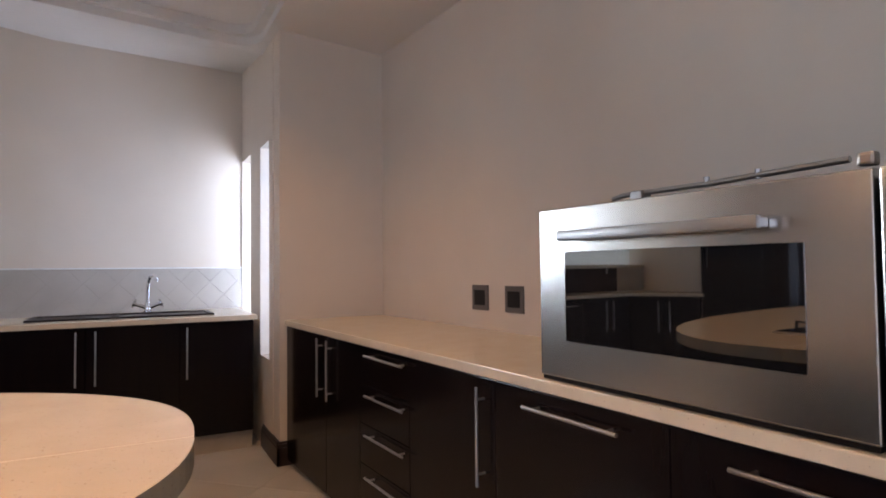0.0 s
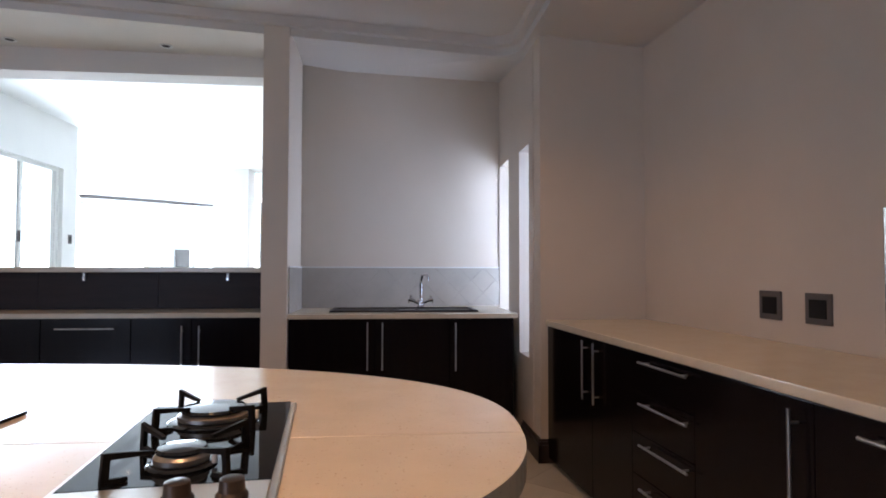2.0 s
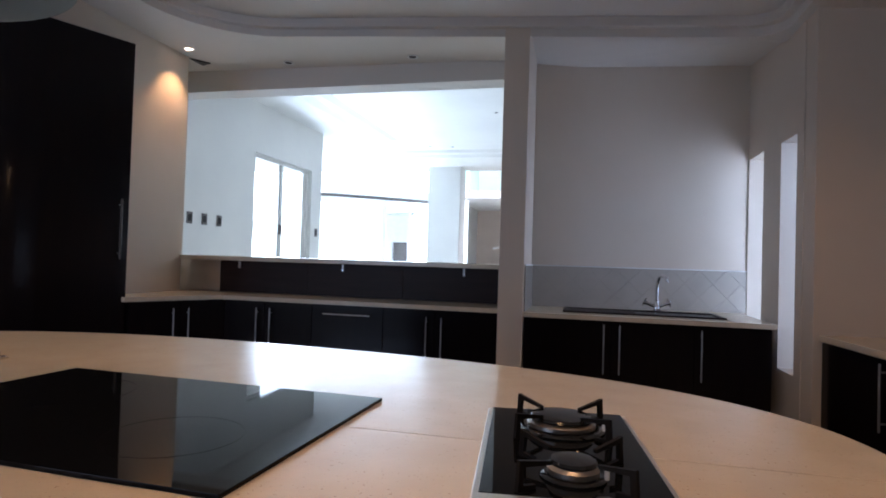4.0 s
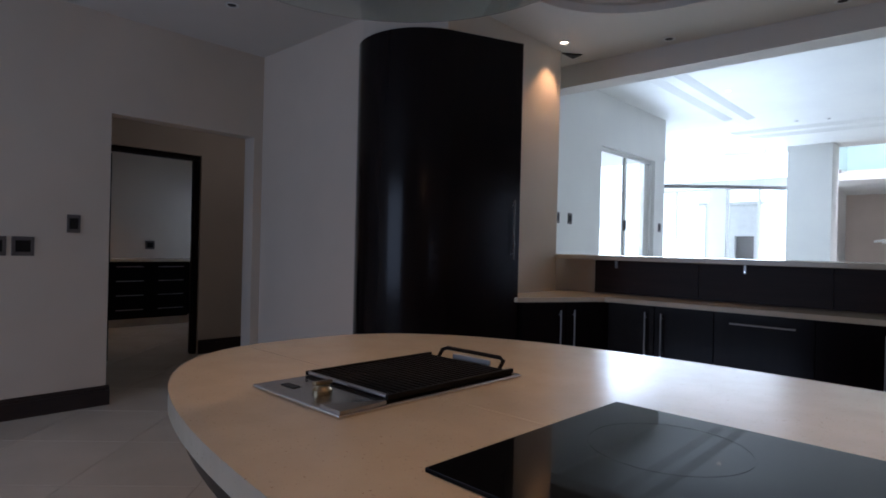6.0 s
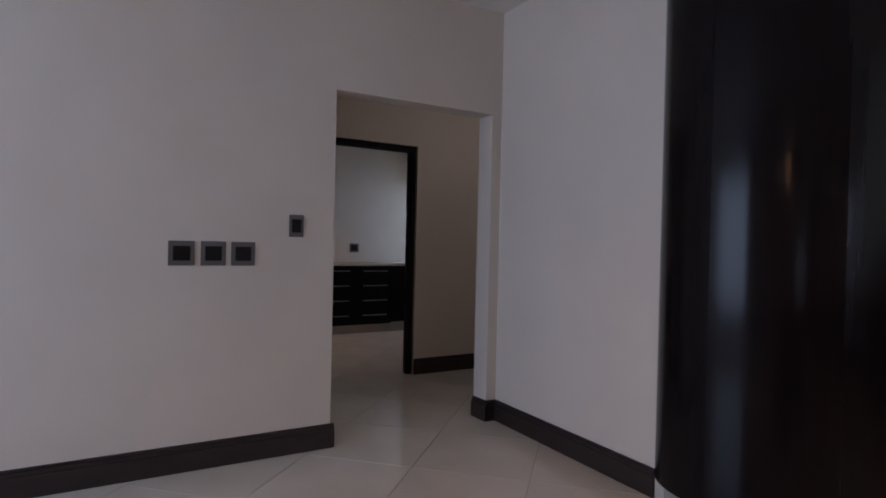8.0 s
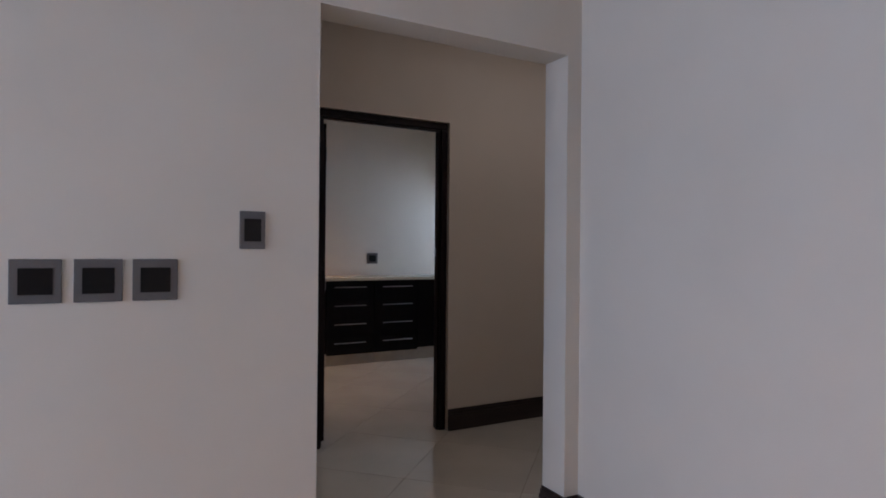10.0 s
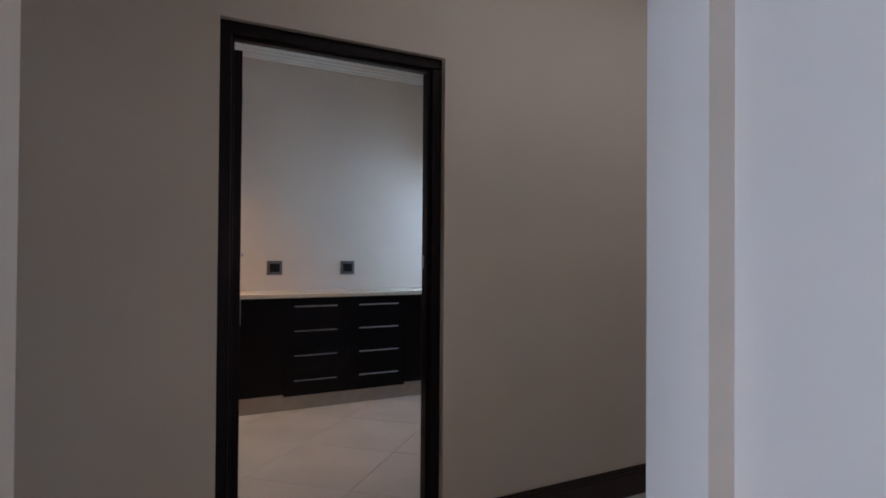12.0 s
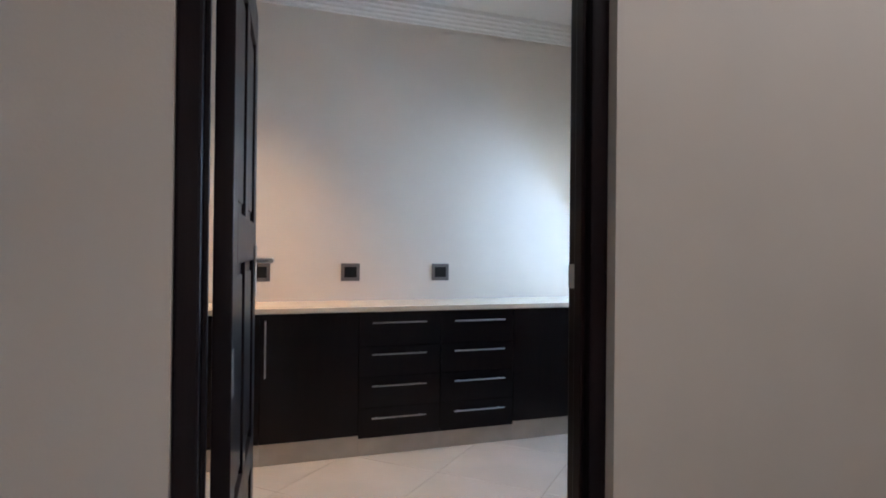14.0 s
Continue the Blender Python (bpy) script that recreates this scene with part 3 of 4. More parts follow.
base_cabinet(pose(-2.185, 4.06, 0, 0, 0, DIAG), 0.70, [("door", 0, 0.348, 0.115, TOP, "v", (0.29, 0.50, 0.815)), ("door", 0.348, 0.70, 0.115, TOP, "v", (0.40, 0.50, 0.815))], LBL + "two doors across the corner", depth=0.22, group="hatch cabinets")
tagged(solid("hatch_worktop", prism([(-2.215, 4.045), (-1.885, 4.66), (0.264, 4.66), (0.264, 5.096), (-2.468, 5.096), (-2.468, 4.10)], 0.868, 0.90, bevel=0.004), STONE), "cream quartz worktop running under the serving hatch", "worktop")
tagged(solid("hatch_ledge", boxes((-2.50, 0.264, 4.917, 5.56, 1.166, 1.202, 0.005)), STONE), "pale stone ledge of the serving hatch", "ledge")
splash = thing("splash_panel", None, "dark brown veneer splash panel below the ledge", "panel")
for x0, x1 in ((-2.19, -1.372), (-1.370, -0.552), (-0.550, 0.262)):
    part("board", boxes((x0, x1, 5.082, 5.0985, 0.901, 1.164, 0.002)), SPLASH, splash)
for x in (-2.0, -1.06, -0.06):
    clip = thing("panel_clip", pose(x, 5.07, 1.12), "small steel clip holding the splash panel", "clip", "panel clips")
    part("clip", boxes((-0.009, 0.009, -0.006, 0.0115, -0.018, 0.044, 0.002)), SATIN, clip)
    part("screw", rod(bmesh.new(), (0, -0.010, -0.004), (0, -0.0055, -0.004), 0.005, 10), CHROME, clip)

# tall bow-fronted corner cabinet
def bow(n=14):
    pts = []
    p0, p1, p2, p3 = (Vector(v) for v in ((-3.232, 3.44), (-3.10, 3.24), (-2.62, 3.20), (-2.455, 3.555)))
    for i in range(n + 1):
        t = i / n
        pts.append(tuple((1 - t) ** 3 * p0 + 3 * t * (1 - t) ** 2 * p1 + 3 * t * t * (1 - t) * p2 + t ** 3 * p3))
    return pts


tall = thing("tall_cabinet", None, "tall dark espresso larder cabinet with a bowed corner", "cabinet")
part("body", prism([(-3.20, 3.47), *[(x + 0.012, y + 0.02) for x, y in bow()][1:], (-2.262, 4.07), (-2.466, 4.20), (-2.466, 3.66)], 0.121, 2.64), DARK, tall, smooth=True)
curve = bow()
half = len(curve) // 2
def skin(pts, t=0.018):
    inner = [(x + 0.011, y + t) for x, y in pts]
    return prism(list(pts) + inner[::-1], 0.12, 2.66)
part("plinth", prism([(-3.17, 3.48), *[(x + 0.02, y + 0.045) for x, y in bow()][1:], (-2.30, 4.07), (-2.466, 4.14), (-2.466, 3.70)], 0.0, 0.12), PLINTH, tall, "pale stone plinth")
part("curved_panel", skin(curve[:half + 1]), DARK, tall, smooth=True)
part("curved_door", skin([(x, y) for x, y in curve[half:]]), DARK, tall, smooth=True)
flat = part("door", prism([(-2.453, 3.560), (-2.238, 4.075), (-2.256, 4.083), (-2.471, 3.567)], 0.12, 2.66), DARK, tall)
hd = Vector((0.924, -0.383, 0)) * 0.034
part("handle", rod(rod(rod(bmesh.new(), (-2.262 + hd.x, 4.017 + hd.y, 1.16), (-2.262 + hd.x, 4.017 + hd.y, 1.57), 0.007, 12),
     (-2.262, 4.017, 1.2), (-2.262 + hd.x, 4.017 + hd.y, 1.2), 0.005, 8), (-2.262, 4.017, 1.53), (-2.262 + hd.x, 4.017 + hd.y, 1.53), 0.005, 8), KNOB, flat, "slim dark metal bar handle", smooth=True)


# ---- wall plates ----
def plate(m, w, h, label, group):
    """Centre of its back at m; faces local -y."""
    ob = thing("wall_plate", m, label, "switch", group)
    f = part("frame", boxes((-w / 2, w / 2, -0.009, -0.0005, -h / 2, h / 2, 0.003)), PLATE, ob)
    part("insert", boxes((-w * 0.33, w * 0.33, -0.0115, -0.0085, -h * 0.30, h * 0.30, 0.001)), BLACK, ob, "black insert")
    return ob


for a in (1.078, 0.826):
    plate(OVEN @ Matrix.Translation((0.61, a, 1.0445)) @ Matrix.Rotation(radians(-90), 4, "Z"), 0.125, 0.117, "grey metal socket plate with a dark insert", "sockets above the oven counter")
for y in (1.394, 1.5545, 1.712):
    plate(pose(-4.66, y, 1.173, 0, 0, 90), 0.131, 0.132, "grey metal socket plate with a dark insert", "sockets beside the doorway")
plate(pose(-4.66, 2.011, 1.339, 0, 0, 90), 0.086, 0.13, "upright grey metal light switch with a dark rocker", "light switch")
for y in (2.932, 3.554, 4.237):
    plate(pose(-9.195, y, 1.163, 0, 0, 90), 0.136, 0.127, "grey metal socket plate with a dark insert", "pantry sockets")
for y in (6.70, 6.98, 7.28, 10.08):
    plate(pose(-3.74, y, 1.64, 0, 0, 90), 0.10, 0.14, "dark switch plate on the white lounge wall", "lounge switches")


# ---- downlights ----
def downlight(x, y, z, on, label, group):
    ob = thing("downlight", pose(x, y, z), label, "ceiling light", group)
    part("ring", lathe([(0.030, -0.001), (0.046, -0.001), (0.048, -0.006), (0.040, -0.009), (0.030, -0.003)], 24, ring=True), WHITE, ob, smooth=True)
    part("lamp", lathe([(0.004, -0.004), (0.029, -0.004), (0.029, -0.0012), (0.004, -0.0012)], 20), BULB if on else BLACK, ob, "lit lamp" if on else "unlit lamp")


downlight(-2.33, 4.75, zc(-2.33), True, "small round ceiling downlight, lit warm", "kitchen downlights")
for x, y in ((-1.66, 5.16), (-0.55, 5.14)):
    downlight(x, y, zc(x), False, "small round ceiling downlight, switched off", "kitchen downlights")
# Made-up fitting to go with the west fill lamp.
downlight(-1.55, 2.0, zc(-1.55) + 0.119, True, "small round ceiling downlight, lit warm", "kitchen downlights")
downlight(0.75, 1.2, zc(0.75) + 0.119, True, "small round ceiling downlight, lit warm", "kitchen downlights")
downlight(1.45, 3.1, zc(1.45) + 0.119, True, "small round ceiling downlight, lit warm", "kitchen downlights")
for x, y, on in ((-2.5, 9.32, True), (-0.51, 9.44, False), (-2.2, 11.9, False), (-1.76, 12.0, False), (-0.7, 11.95, True)):
    downlight(x, y, 3.50, on, "small round lounge downlight, " + ("lit" if on else "switched off"), "lounge downlights")
downlight(-3.76, 2.71, zc(-3.76), False, "small round ceiling downlight, switched off", "kitchen downlights")
downlight(-2.88, 3.56, zc(-2.88), False, "small round ceiling downlight, switched off", "kitchen downlights")
# Flat black triangle standing in for the shade of a ceiling recess.
vent = tagged(solid("recess_shade", prism([(-2.468, 4.945), (-2.36, 5.08), (-2.468, 5.12)], zc(-2.4) - 0.012, zc(-2.4) - 0.004), BLACK), "black triangle drawn as the shade of a corner ceiling recess", "vent")

# ---- island ----
def oval(a, b, n=168):
    """An oval, a little squarer at its near end, turned a few degrees."""
    out = []
    for i in range(n):
        t = 2 * math.pi * i / n
        c, q = math.cos(t), math.sin(t)
        e = 3.0 if c < 0 and q < 0 else 2.4
        u, v = a * math.copysign(abs(c) ** (2 / e), c), b * math.copysign(abs(q) ** (2 / e), q)
        out.append((-0.125 + 0.997 * u + 0.078 * v, 1.825 - 0.078 * u + 0.997 * v))
    return out


def clip(poly, a, b, c):
    """Keeps the part of the polygon where a*x + b*y <= c."""
    out = []
    for (x0, y0), (x1, y1) in zip(poly, poly[1:] + poly[:1]):
        d0, d1 = a * x0 + b * y0 - c, a * x1 + b * y1 - c
        if d0 <= 0:
            out.append((x0, y0))
        if d0 * d1 < 0:
            k = d0 / (d0 - d1)
            out.append((x0 + k * (x1 - x0), y0 + k * (y1 - y0)))
    return out


def half_oval(sign, a, b):
    """One of the two slabs, on either side of the joint at y = 1.68."""
    return clip(oval(a, b), 0, -sign, -sign * 1.68 - 0.0012)


island = thing("kitchen_island", None, "large oval kitchen island with a cream quartz top", "island")
part("worktop", prism(half_oval(1, 1.475, 0.715), 0.862, 0.905, bevel=0.0012), STONE, island, "cream speckled quartz slab")
part("worktop", prism(half_oval(-1, 1.475, 0.715), 0.862, 0.905, bevel=0.0012), STONE, island, "cream speckled quartz slab")
part("apron", prism(oval(1.445, 0.685), 0.80, 0.8615), DARK, island, "dark curved apron", smooth=True)
part("base", prism(oval(1.05, 0.50), 0.08, 0.80), DARK, island, smooth=True)
part("plinth", prism(oval(1.0, 0.45), 0.0, 0.079), PLINTH, island, smooth=True)

# ---- cooktops ----
cook = thing("induction_hob", pose(0, 0, 0.9056), "flush black glass induction hob on the island", "hob")
IND = Matrix.Translation((-0.44, 1.915, 0)) @ Matrix.Rotation(radians(-2), 4, "Z")
g = part("glass_top", boxes((0.0, 0.845, -0.565, 0.0, 0.0, 0.007, 0.001)), BLACK_GLASS, cook)
cook.matrix_world = Matrix.Translation((0, 0, 0.9056)) @ IND
for cx, cy, r in ((0.20, -0.20, 0.13), (0.62, -0.38, 0.115)):
    part("zone_ring", lathe([(r - 0.002, 0.0071), (r, 0.0071), (r, 0.0073), (r - 0.002, 0.0073)], 48, (cx, cy), ring=True), ZONE, cook)

gas = thing("gas_hob", Matrix.Translation((0.642, 1.880, 0.9056)) @ Matrix.Rotation(radians(6.0), 4, "Z"), "narrow two-burner gas hob on black glass with a steel rim", "hob")
part("rim", boxes((0, 0.276, -0.575, 0, 0, 0.008, 0.002)), STEEL_RIM, gas, "brushed steel rim")
part("glass_top", boxes((0.010, 0.266, -0.462, -0.008, 0.0082, 0.012, 0.001)), BLACK_GLASS, gas)
part("control_panel", boxes((0.010, 0.266, -0.568, -0.465, 0.0082, 0.0125, 0.001)), STEEL_RIM, gas, "brushed steel control strip")
def blade(bm, cx, cy, angle, R, h):
    """One flat arm of a pan support: a post that turns inwards at its top."""
    prof = [(0.74 * R, 0.0125), (0.74 * R, 0.017), (0.97 * R, 0.020), (0.95 * R, h - 0.004), (0.46 * R, h - 0.010), (0.44 * R, h - 0.005), (1.04 * R, h + 0.006), (1.07 * R, 0.0125)]
    c, q, t = math.cos(angle), math.sin(angle), 0.0032
    sides = [[bm.verts.new((cx + r * c - sg * t * q, cy + r * q + sg * t * c, z)) for r, z in prof] for sg in (-1, 1)]
    bm.faces.new(sides[0])
    bm.faces.new(sides[1][::-1])
    for k in range(len(prof)):
        n = (k + 1) % len(prof)
        bm.faces.new((sides[0][k], sides[1][k], sides[1][n], sides[0][n]))


for cy, r, R in ((-0.138, 0.060, 0.107), (-0.382, 0.036, 0.102)):
    part("burner_pan", lathe([(r * 1.3, 0.0122), (r * 1.3, 0.0145), (r * 1.2, 0.017), (r * 1.1, 0.0175)], 36, (0.139, cy)), CAP, gas, "black enamelled burner pan", smooth=True)
    b = part("burner", lathe([(r * 0.98, 0.0177), (r * 1.03, 0.020), (r * 1.03, 0.026), (r * 0.90, 0.031)], 36, (0.139, cy)), BURNER, gas, "pale metal burner ring", smooth=True)
    part("cap", lathe([(r * 0.92, 0.0312), (r * 0.95, 0.034), (r * 0.88, 0.038), (r * 0.5, 0.0395), (r * 0.1, 0.040)], 36, (0.139, cy)), CAP, b, "glossy black burner cap", smooth=True)
    for k in range(4):
        bm = bmesh.new()
        blade(bm, 0.139, cy, radians(43 + 90 * k), R, 0.048)
        bmesh.ops.recalc_face_normals(bm, faces=bm.faces)
        part("pan_support_arm", bm, IRON, gas, "black cast iron pan support arm")
    part("spark_plug", rod(bmesh.new(), (0.139 + r * 1.25, cy - 0.012, 0.016), (0.139 + r * 1.25, cy - 0.012, 0.030), 0.0035, 8), WHITE, gas)
for x in (0.165, 0.226):
    k = part("knob", lathe([(0.019, 0.0127), (0.019, 0.018), (0.0155, 0.022), (0.0145, 0.036), (0.010, 0.038)], 28, (x, -0.522)), KNOB, gas, "dark bronze knob", smooth=True)
part("spark_button", lathe([(0.007, 0.0127), (0.006, 0.022), (0.003, 0.023)], 14, (0.045, -0.522)), SATIN, gas)
part("badge", boxes((0.075, 0.125, -0.528, -0.516, 0.0127, 0.0137)), BLACK, gas)

grill = thing("barbecue_grill", Matrix.Translation((-1.075, 1.42, 0.9056)) @ Matrix.Rotation(radians(-1.5), 4, "Z"), "built-in electric grill with black ribbed plate in a steel tray", "grill")
part("tray", boxes((0, 0.33, 0, 0.565, 0, 0.009, 0.003)), STEEL, grill, "brushed steel tray")
part("heat_box", boxes((0.018, 0.312, 0.125, 0.55, 0.0092, 0.0125, 0.002)), IRON, grill)
for i in range(22):
    part("rib", boxes((0.022, 0.308, 0.150 + 0.0178 * i, 0.1575 + 0.0178 * i, 0.013, 0.021, 0.0015)), IRON, grill)
part("side_bar", boxes((0.012, 0.0215, 0.13, 0.548, 0.013, 0.0235, 0.002)), IRON, grill)
part("side_bar", boxes((0.3085, 0.318, 0.13, 0.548, 0.013, 0.0235, 0.002)), IRON, grill)
part("front_bar", rod(bmesh.new(), (0.02, 0.136, 0.019), (0.31, 0.136, 0.019), 0.0045), SATIN, grill)
part("lift_handle", tube(bmesh.new(), [(0.06, 0.535, 0.0145), (0.06, 0.553, 0.036), (0.075, 0.558, 0.042), (0.265, 0.558, 0.042), (0.28, 0.553, 0.036), (0.28, 0.535, 0.0145)], 0.0055), IRON, grill, "bent black wire lift handle", smooth=True)
part("back_slot", boxes((0.10, 0.235, 0.552, 0.559, 0.0093, 0.03, 0.002)), SATIN, grill)
kn = part("knob", lathe([(0.022, 0.0093), (0.022, 0.016), (0.017, 0.021), (0.016, 0.026)], 28, (0.165, 0.075)), BRASS, grill, "worn metal knob", smooth=True)
part("grip", boxes((0.158, 0.172, 0.052, 0.098, 0.0262, 0.035, 0.003)), BRASS, kn)
part("badge", boxes((0.045, 0.095, 0.045, 0.066, 0.0093, 0.0106)), BLACK, grill)
part("corner_guard", prism([(0.262, 0.004), (0.327, 0.004), (0.327, 0.118), (0.318, 0.118)], 0.0093, 0.016), SATIN, grill)

# ---- hood over the island ----
hood = thing("cooker_hood", pose(-0.80, 1.55, 1.885), "round island cooker hood with a glass canopy and lit lamp", "cooker hood")
part("canopy", lathe([(0.30, 0.012), (0.47, 0.002), (0.485, 0.004), (0.485, 0.010), (0.30, 0.020)], 64, ring=True), HOOD_GLASS, hood, "tinted glass canopy", smooth=True)
part("body", lathe([(0.02, 0.030), (0.272, 0.030), (0.286, 0.0), (0.299, 0.0), (0.303, 0.05), (0.16, 0.11), (0.13, 0.13)], 56), STEEL, hood, smooth=True)
part("chimney", lathe([(0.125, 0.131), (0.125, zc(-0.8) + 0.119 - 1.885)], 40), STEEL, hood, smooth=True)
part("filter", boxes((-0.15, 0.15, -0.17, 0.14, 0.025, 0.0295, 0.001)), SATIN, hood)
for x, y in ((0.03, 0.235), (0.03, -0.25)):
    part("lamp", lathe([(0.004, 0.018), (0.026, 0.018), (0.030, 0.0295), (0.004, 0.0295)], 24, (x, y)), BULB, hood, "lit halogen lamp")

# ---- oven on the counter ----
ov = thing("built_in_oven", OVEN @ Matrix.Translation((0.010, -0.018, 0.9006)) @ Matrix.Rotation(radians(-90), 4, "Z"), "wide stainless steel oven standing on the worktop", "oven")
OW, OH = 0.742, 0.425
part("case", boxes((0.012, OW - 0.012, 0.024, 0.54, 0.0, 0.418, 0.003)), BLACK, ov, "dark metal oven case")
door = part("door", boxes((0, OW, 0.0, 0.022, 0.012, OH, 0.003)), STEEL, ov, "brushed stainless steel door")
part("window", boxes((0.092, 0.642, -0.0018, -0.0002, 0.102, 0.318, 0.0005)), OVEN_GLASS, door, "dark reflecting oven window")
h = part("handle", boxes((0.112, 0.592, -0.048, -0.030, 0.342, 0.366, 0.006)), SATIN, door, "broad satin steel handle", smooth=True)
for x in (0.118, 0.562):
    part("handle_post", boxes((x, x + 0.024, -0.0305, -0.0003, 0.345, 0.363, 0.003)), SATIN, door)
for i in range(16):
    part("vent_slot", boxes((0.03 + 0.043 * i, 0.062 + 0.043 * i, 0.0225, 0.030, 0.4185, 0.4225)), BLACK, ov)
part("lower_vent", boxes((0.004, OW - 0.004, 0.004, 0.022, 0.0015, 0.0105)), BLACK, ov)
ov2 = thing("warming_unit", OVEN @ Matrix.Translation((0.010, -0.768, 0.9006)) @ Matrix.Rotation(radians(-90), 4, "Z"), "matching stainless steel appliance beside the oven", "oven")
part("case", boxes((0.012, 0.58, 0.024, 0.54, 0.0, 0.418, 0.003)), BLACK, ov2, "dark metal case")
d2 = part("door", boxes((0, 0.592, 0.0, 0.022, 0.012, OH, 0.003)), STEEL, ov2, "brushed stainless steel door")
part("window", boxes((0.085, 0.507, -0.0018, -0.0002, 0.102, 0.318, 0.0005)), OVEN_GLASS, d2, "dark reflecting window")
part("handle", boxes((0.11, 0.48, -0.048, -0.030, 0.342, 0.366, 0.006)), SATIN, d2, "broad satin steel handle")

# burner rail left lying on the oven
pipe = thing("gas_pipe", OVEN @ Matrix.Translation((0.14, -0.02, 1.3196)) @ Matrix.Rotation(radians(-90), 4, "Z"), "thin steel gas pipe with fittings lying on the oven", "pipe")
part("pipe", tube(bmesh.new(), [(0.12, 0.02, 0.008), (0.13, 0.0, 0.030), (0.17, -0.01, 0.034), (0.40, -0.01, 0.034), (0.60, -0.01, 0.040), (0.66, -0.01, 0.042)], 0.0065), SATIN, pipe, smooth=True)
part("fitting", boxes((0.20, 0.235, -0.025, 0.01, 0.0005, 0.040, 0.004)), SATIN, pipe)
part("sleeve", rod(bmesh.new(), (0.31, 0.02, 0.0105), (0.39, 0.02, 0.0105), 0.010, 14), BLACK, pipe, "black rubber sleeve")
for x in (0.39, 0.50):
    part("nut", rod(bmesh.new(), (x, -0.01, 0.030), (x, -0.01, 0.049), 0.006, 6), SATIN, pipe)
part("valve", boxes((0.672, 0.70, -0.02, 0.005, 0.026, 0.050, 0.006)), BURNER, pipe)
part("wire", tube(bmesh.new(), [(0.14, 0.05, 0.004), (0.30, 0.06, 0.006), (0.45, 0.03, 0.020), (0.52, 0.05, 0.006), (0.66, 0.03, 0.02)], 0.003, 6), WHITE, pipe, "thin pale cable", smooth=True)

# ---- sink ----
sink = thing("kitchen_sink", pose(0.70, 4.80, 0.8886), "dark brown composite sink with drainer set in the worktop", "sink")
W, D = 1.05, 0.40
part("rim", boxes((0, W, 0, 0.03, 0, 0.010, 0.003), (0, W, D - 0.05, D, 0, 0.010, 0.003), (0, 0.03, 0.03, D - 0.05, 0, 0.010, 0.003), (W - 0.03, W, 0.03, D - 0.05, 0, 0.010, 0.003), (0.47, 0.49, 0.03, D - 0.05, 0, 0.010, 0.003)), SINK, sink)
part("drainer", boxes((0.03, 0.47, 0.03, D - 0.05, 0.0, 0.004)), SINK, sink)
for i in range(7):
    part("drainer_rib", boxes((0.06 + 0.055 * i, 0.072 + 0.055 * i, 0.05, D - 0.07, 0.0041, 0.008, 0.0015)), SINK, sink)
part("bowl", boxes((0.49, W - 0.03, 0.03, D - 0.05, 0.0, 0.0015)), BLACK, sink)
part("strainer", lathe([(0.01, 0.0017), (0.05, 0.0017), (0.055, 0.004), (0.045, 0.005), (0.01, 0.003)], 28, (0.58, 0.19)), CHROME, sink, "chrome strainer", smooth=True)

tap = thing("mixer_tap", pose(1.36, 5.19, 0.8986), "chrome swan-neck mixer tap with two cross handles", "tap")
part("base", lathe([(0.030, 0.0), (0.030, 0.008), (0.020, 0.014), (0.019, 0.060), (0.014, 0.070)], 24), CHROME, tap, smooth=True)
part("spout", tube(bmesh.new(), [(0, 0, 0.06), (0, 0, 0.16), (0.004, -0.006, 0.21), (0.014, -0.022, 0.246), (0.030, -0.05, 0.258), (0.044, -0.085, 0.252), (0.050, -0.105, 0.235), (0.050, -0.108, 0.215)], 0.012, 14), CHROME, tap, smooth=True)
for s in (-1, 1):
    arm = part("valve", rod(bmesh.new(), (s * 0.01, 0, 0.030), (s * 0.070, 0, 0.055), 0.013, 16), CHROME, tap, smooth=True)
    bm = rod(bmesh.new(), (s * 0.070, 0, 0.055), (s * 0.092, 0, 0.064), 0.017, 16)
    rod(bm, (s * 0.086, -0.032, 0.062), (s * 0.086, 0.032, 0.062), 0.006, 10)
    rod(bm, (s * 0.074, 0, 0.092), (s * 0.098, 0, 0.032), 0.006, 10)
    part("cross_handle", bm, CHROME, arm, smooth=True)

# ---- doorway to the pantry ----
fr = tagged(place(new("door_frame"), CORR), "dark-stained wooden door frame, nearly black", "door frame", "", "structure")
FW, ZT, FT = 0.954, 2.1715, 0.048
F0, F1 = 0.028, 0.128
for x0, x1, side in ((0.001, FT, 1), (FW - FT, FW, -1)):
    jamb = part("jamb", boxes((x0, x1, F0, F1, 0, ZT - FT - 0.0005, 0.007)), FRAME, fr)
    sx = x1 if side > 0 else x0
    part("stop", boxes((min(sx + side * 0.0003, sx + side * 0.012), max(sx + side * 0.0003, sx + side * 0.012), 0.050, 0.082, 0, ZT - FT - 0.013, 0.003)), FRAME, jamb)
head = part("head", boxes((0.001, FW, F0, F1, ZT - FT, ZT, 0.007)), FRAME, fr)
part("stop", boxes((FT + 0.0005, FW - FT - 0.0005, 0.050, 0.082, ZT - FT - 0.012, ZT - FT - 0.0005, 0.003)), FRAME, head)
part("strike_plate", boxes((FW - FT - 0.0035, FW - FT - 0.0003, 0.092, 0.122, 1.225, 1.285, 0.0005)), SATIN, fr)
part("hinge", boxes((FT + 0.0003, FT + 0.0025, 0.094, 0.126, 1.87, 1.97, 0.0005)), SATIN, fr, "steel hinge")


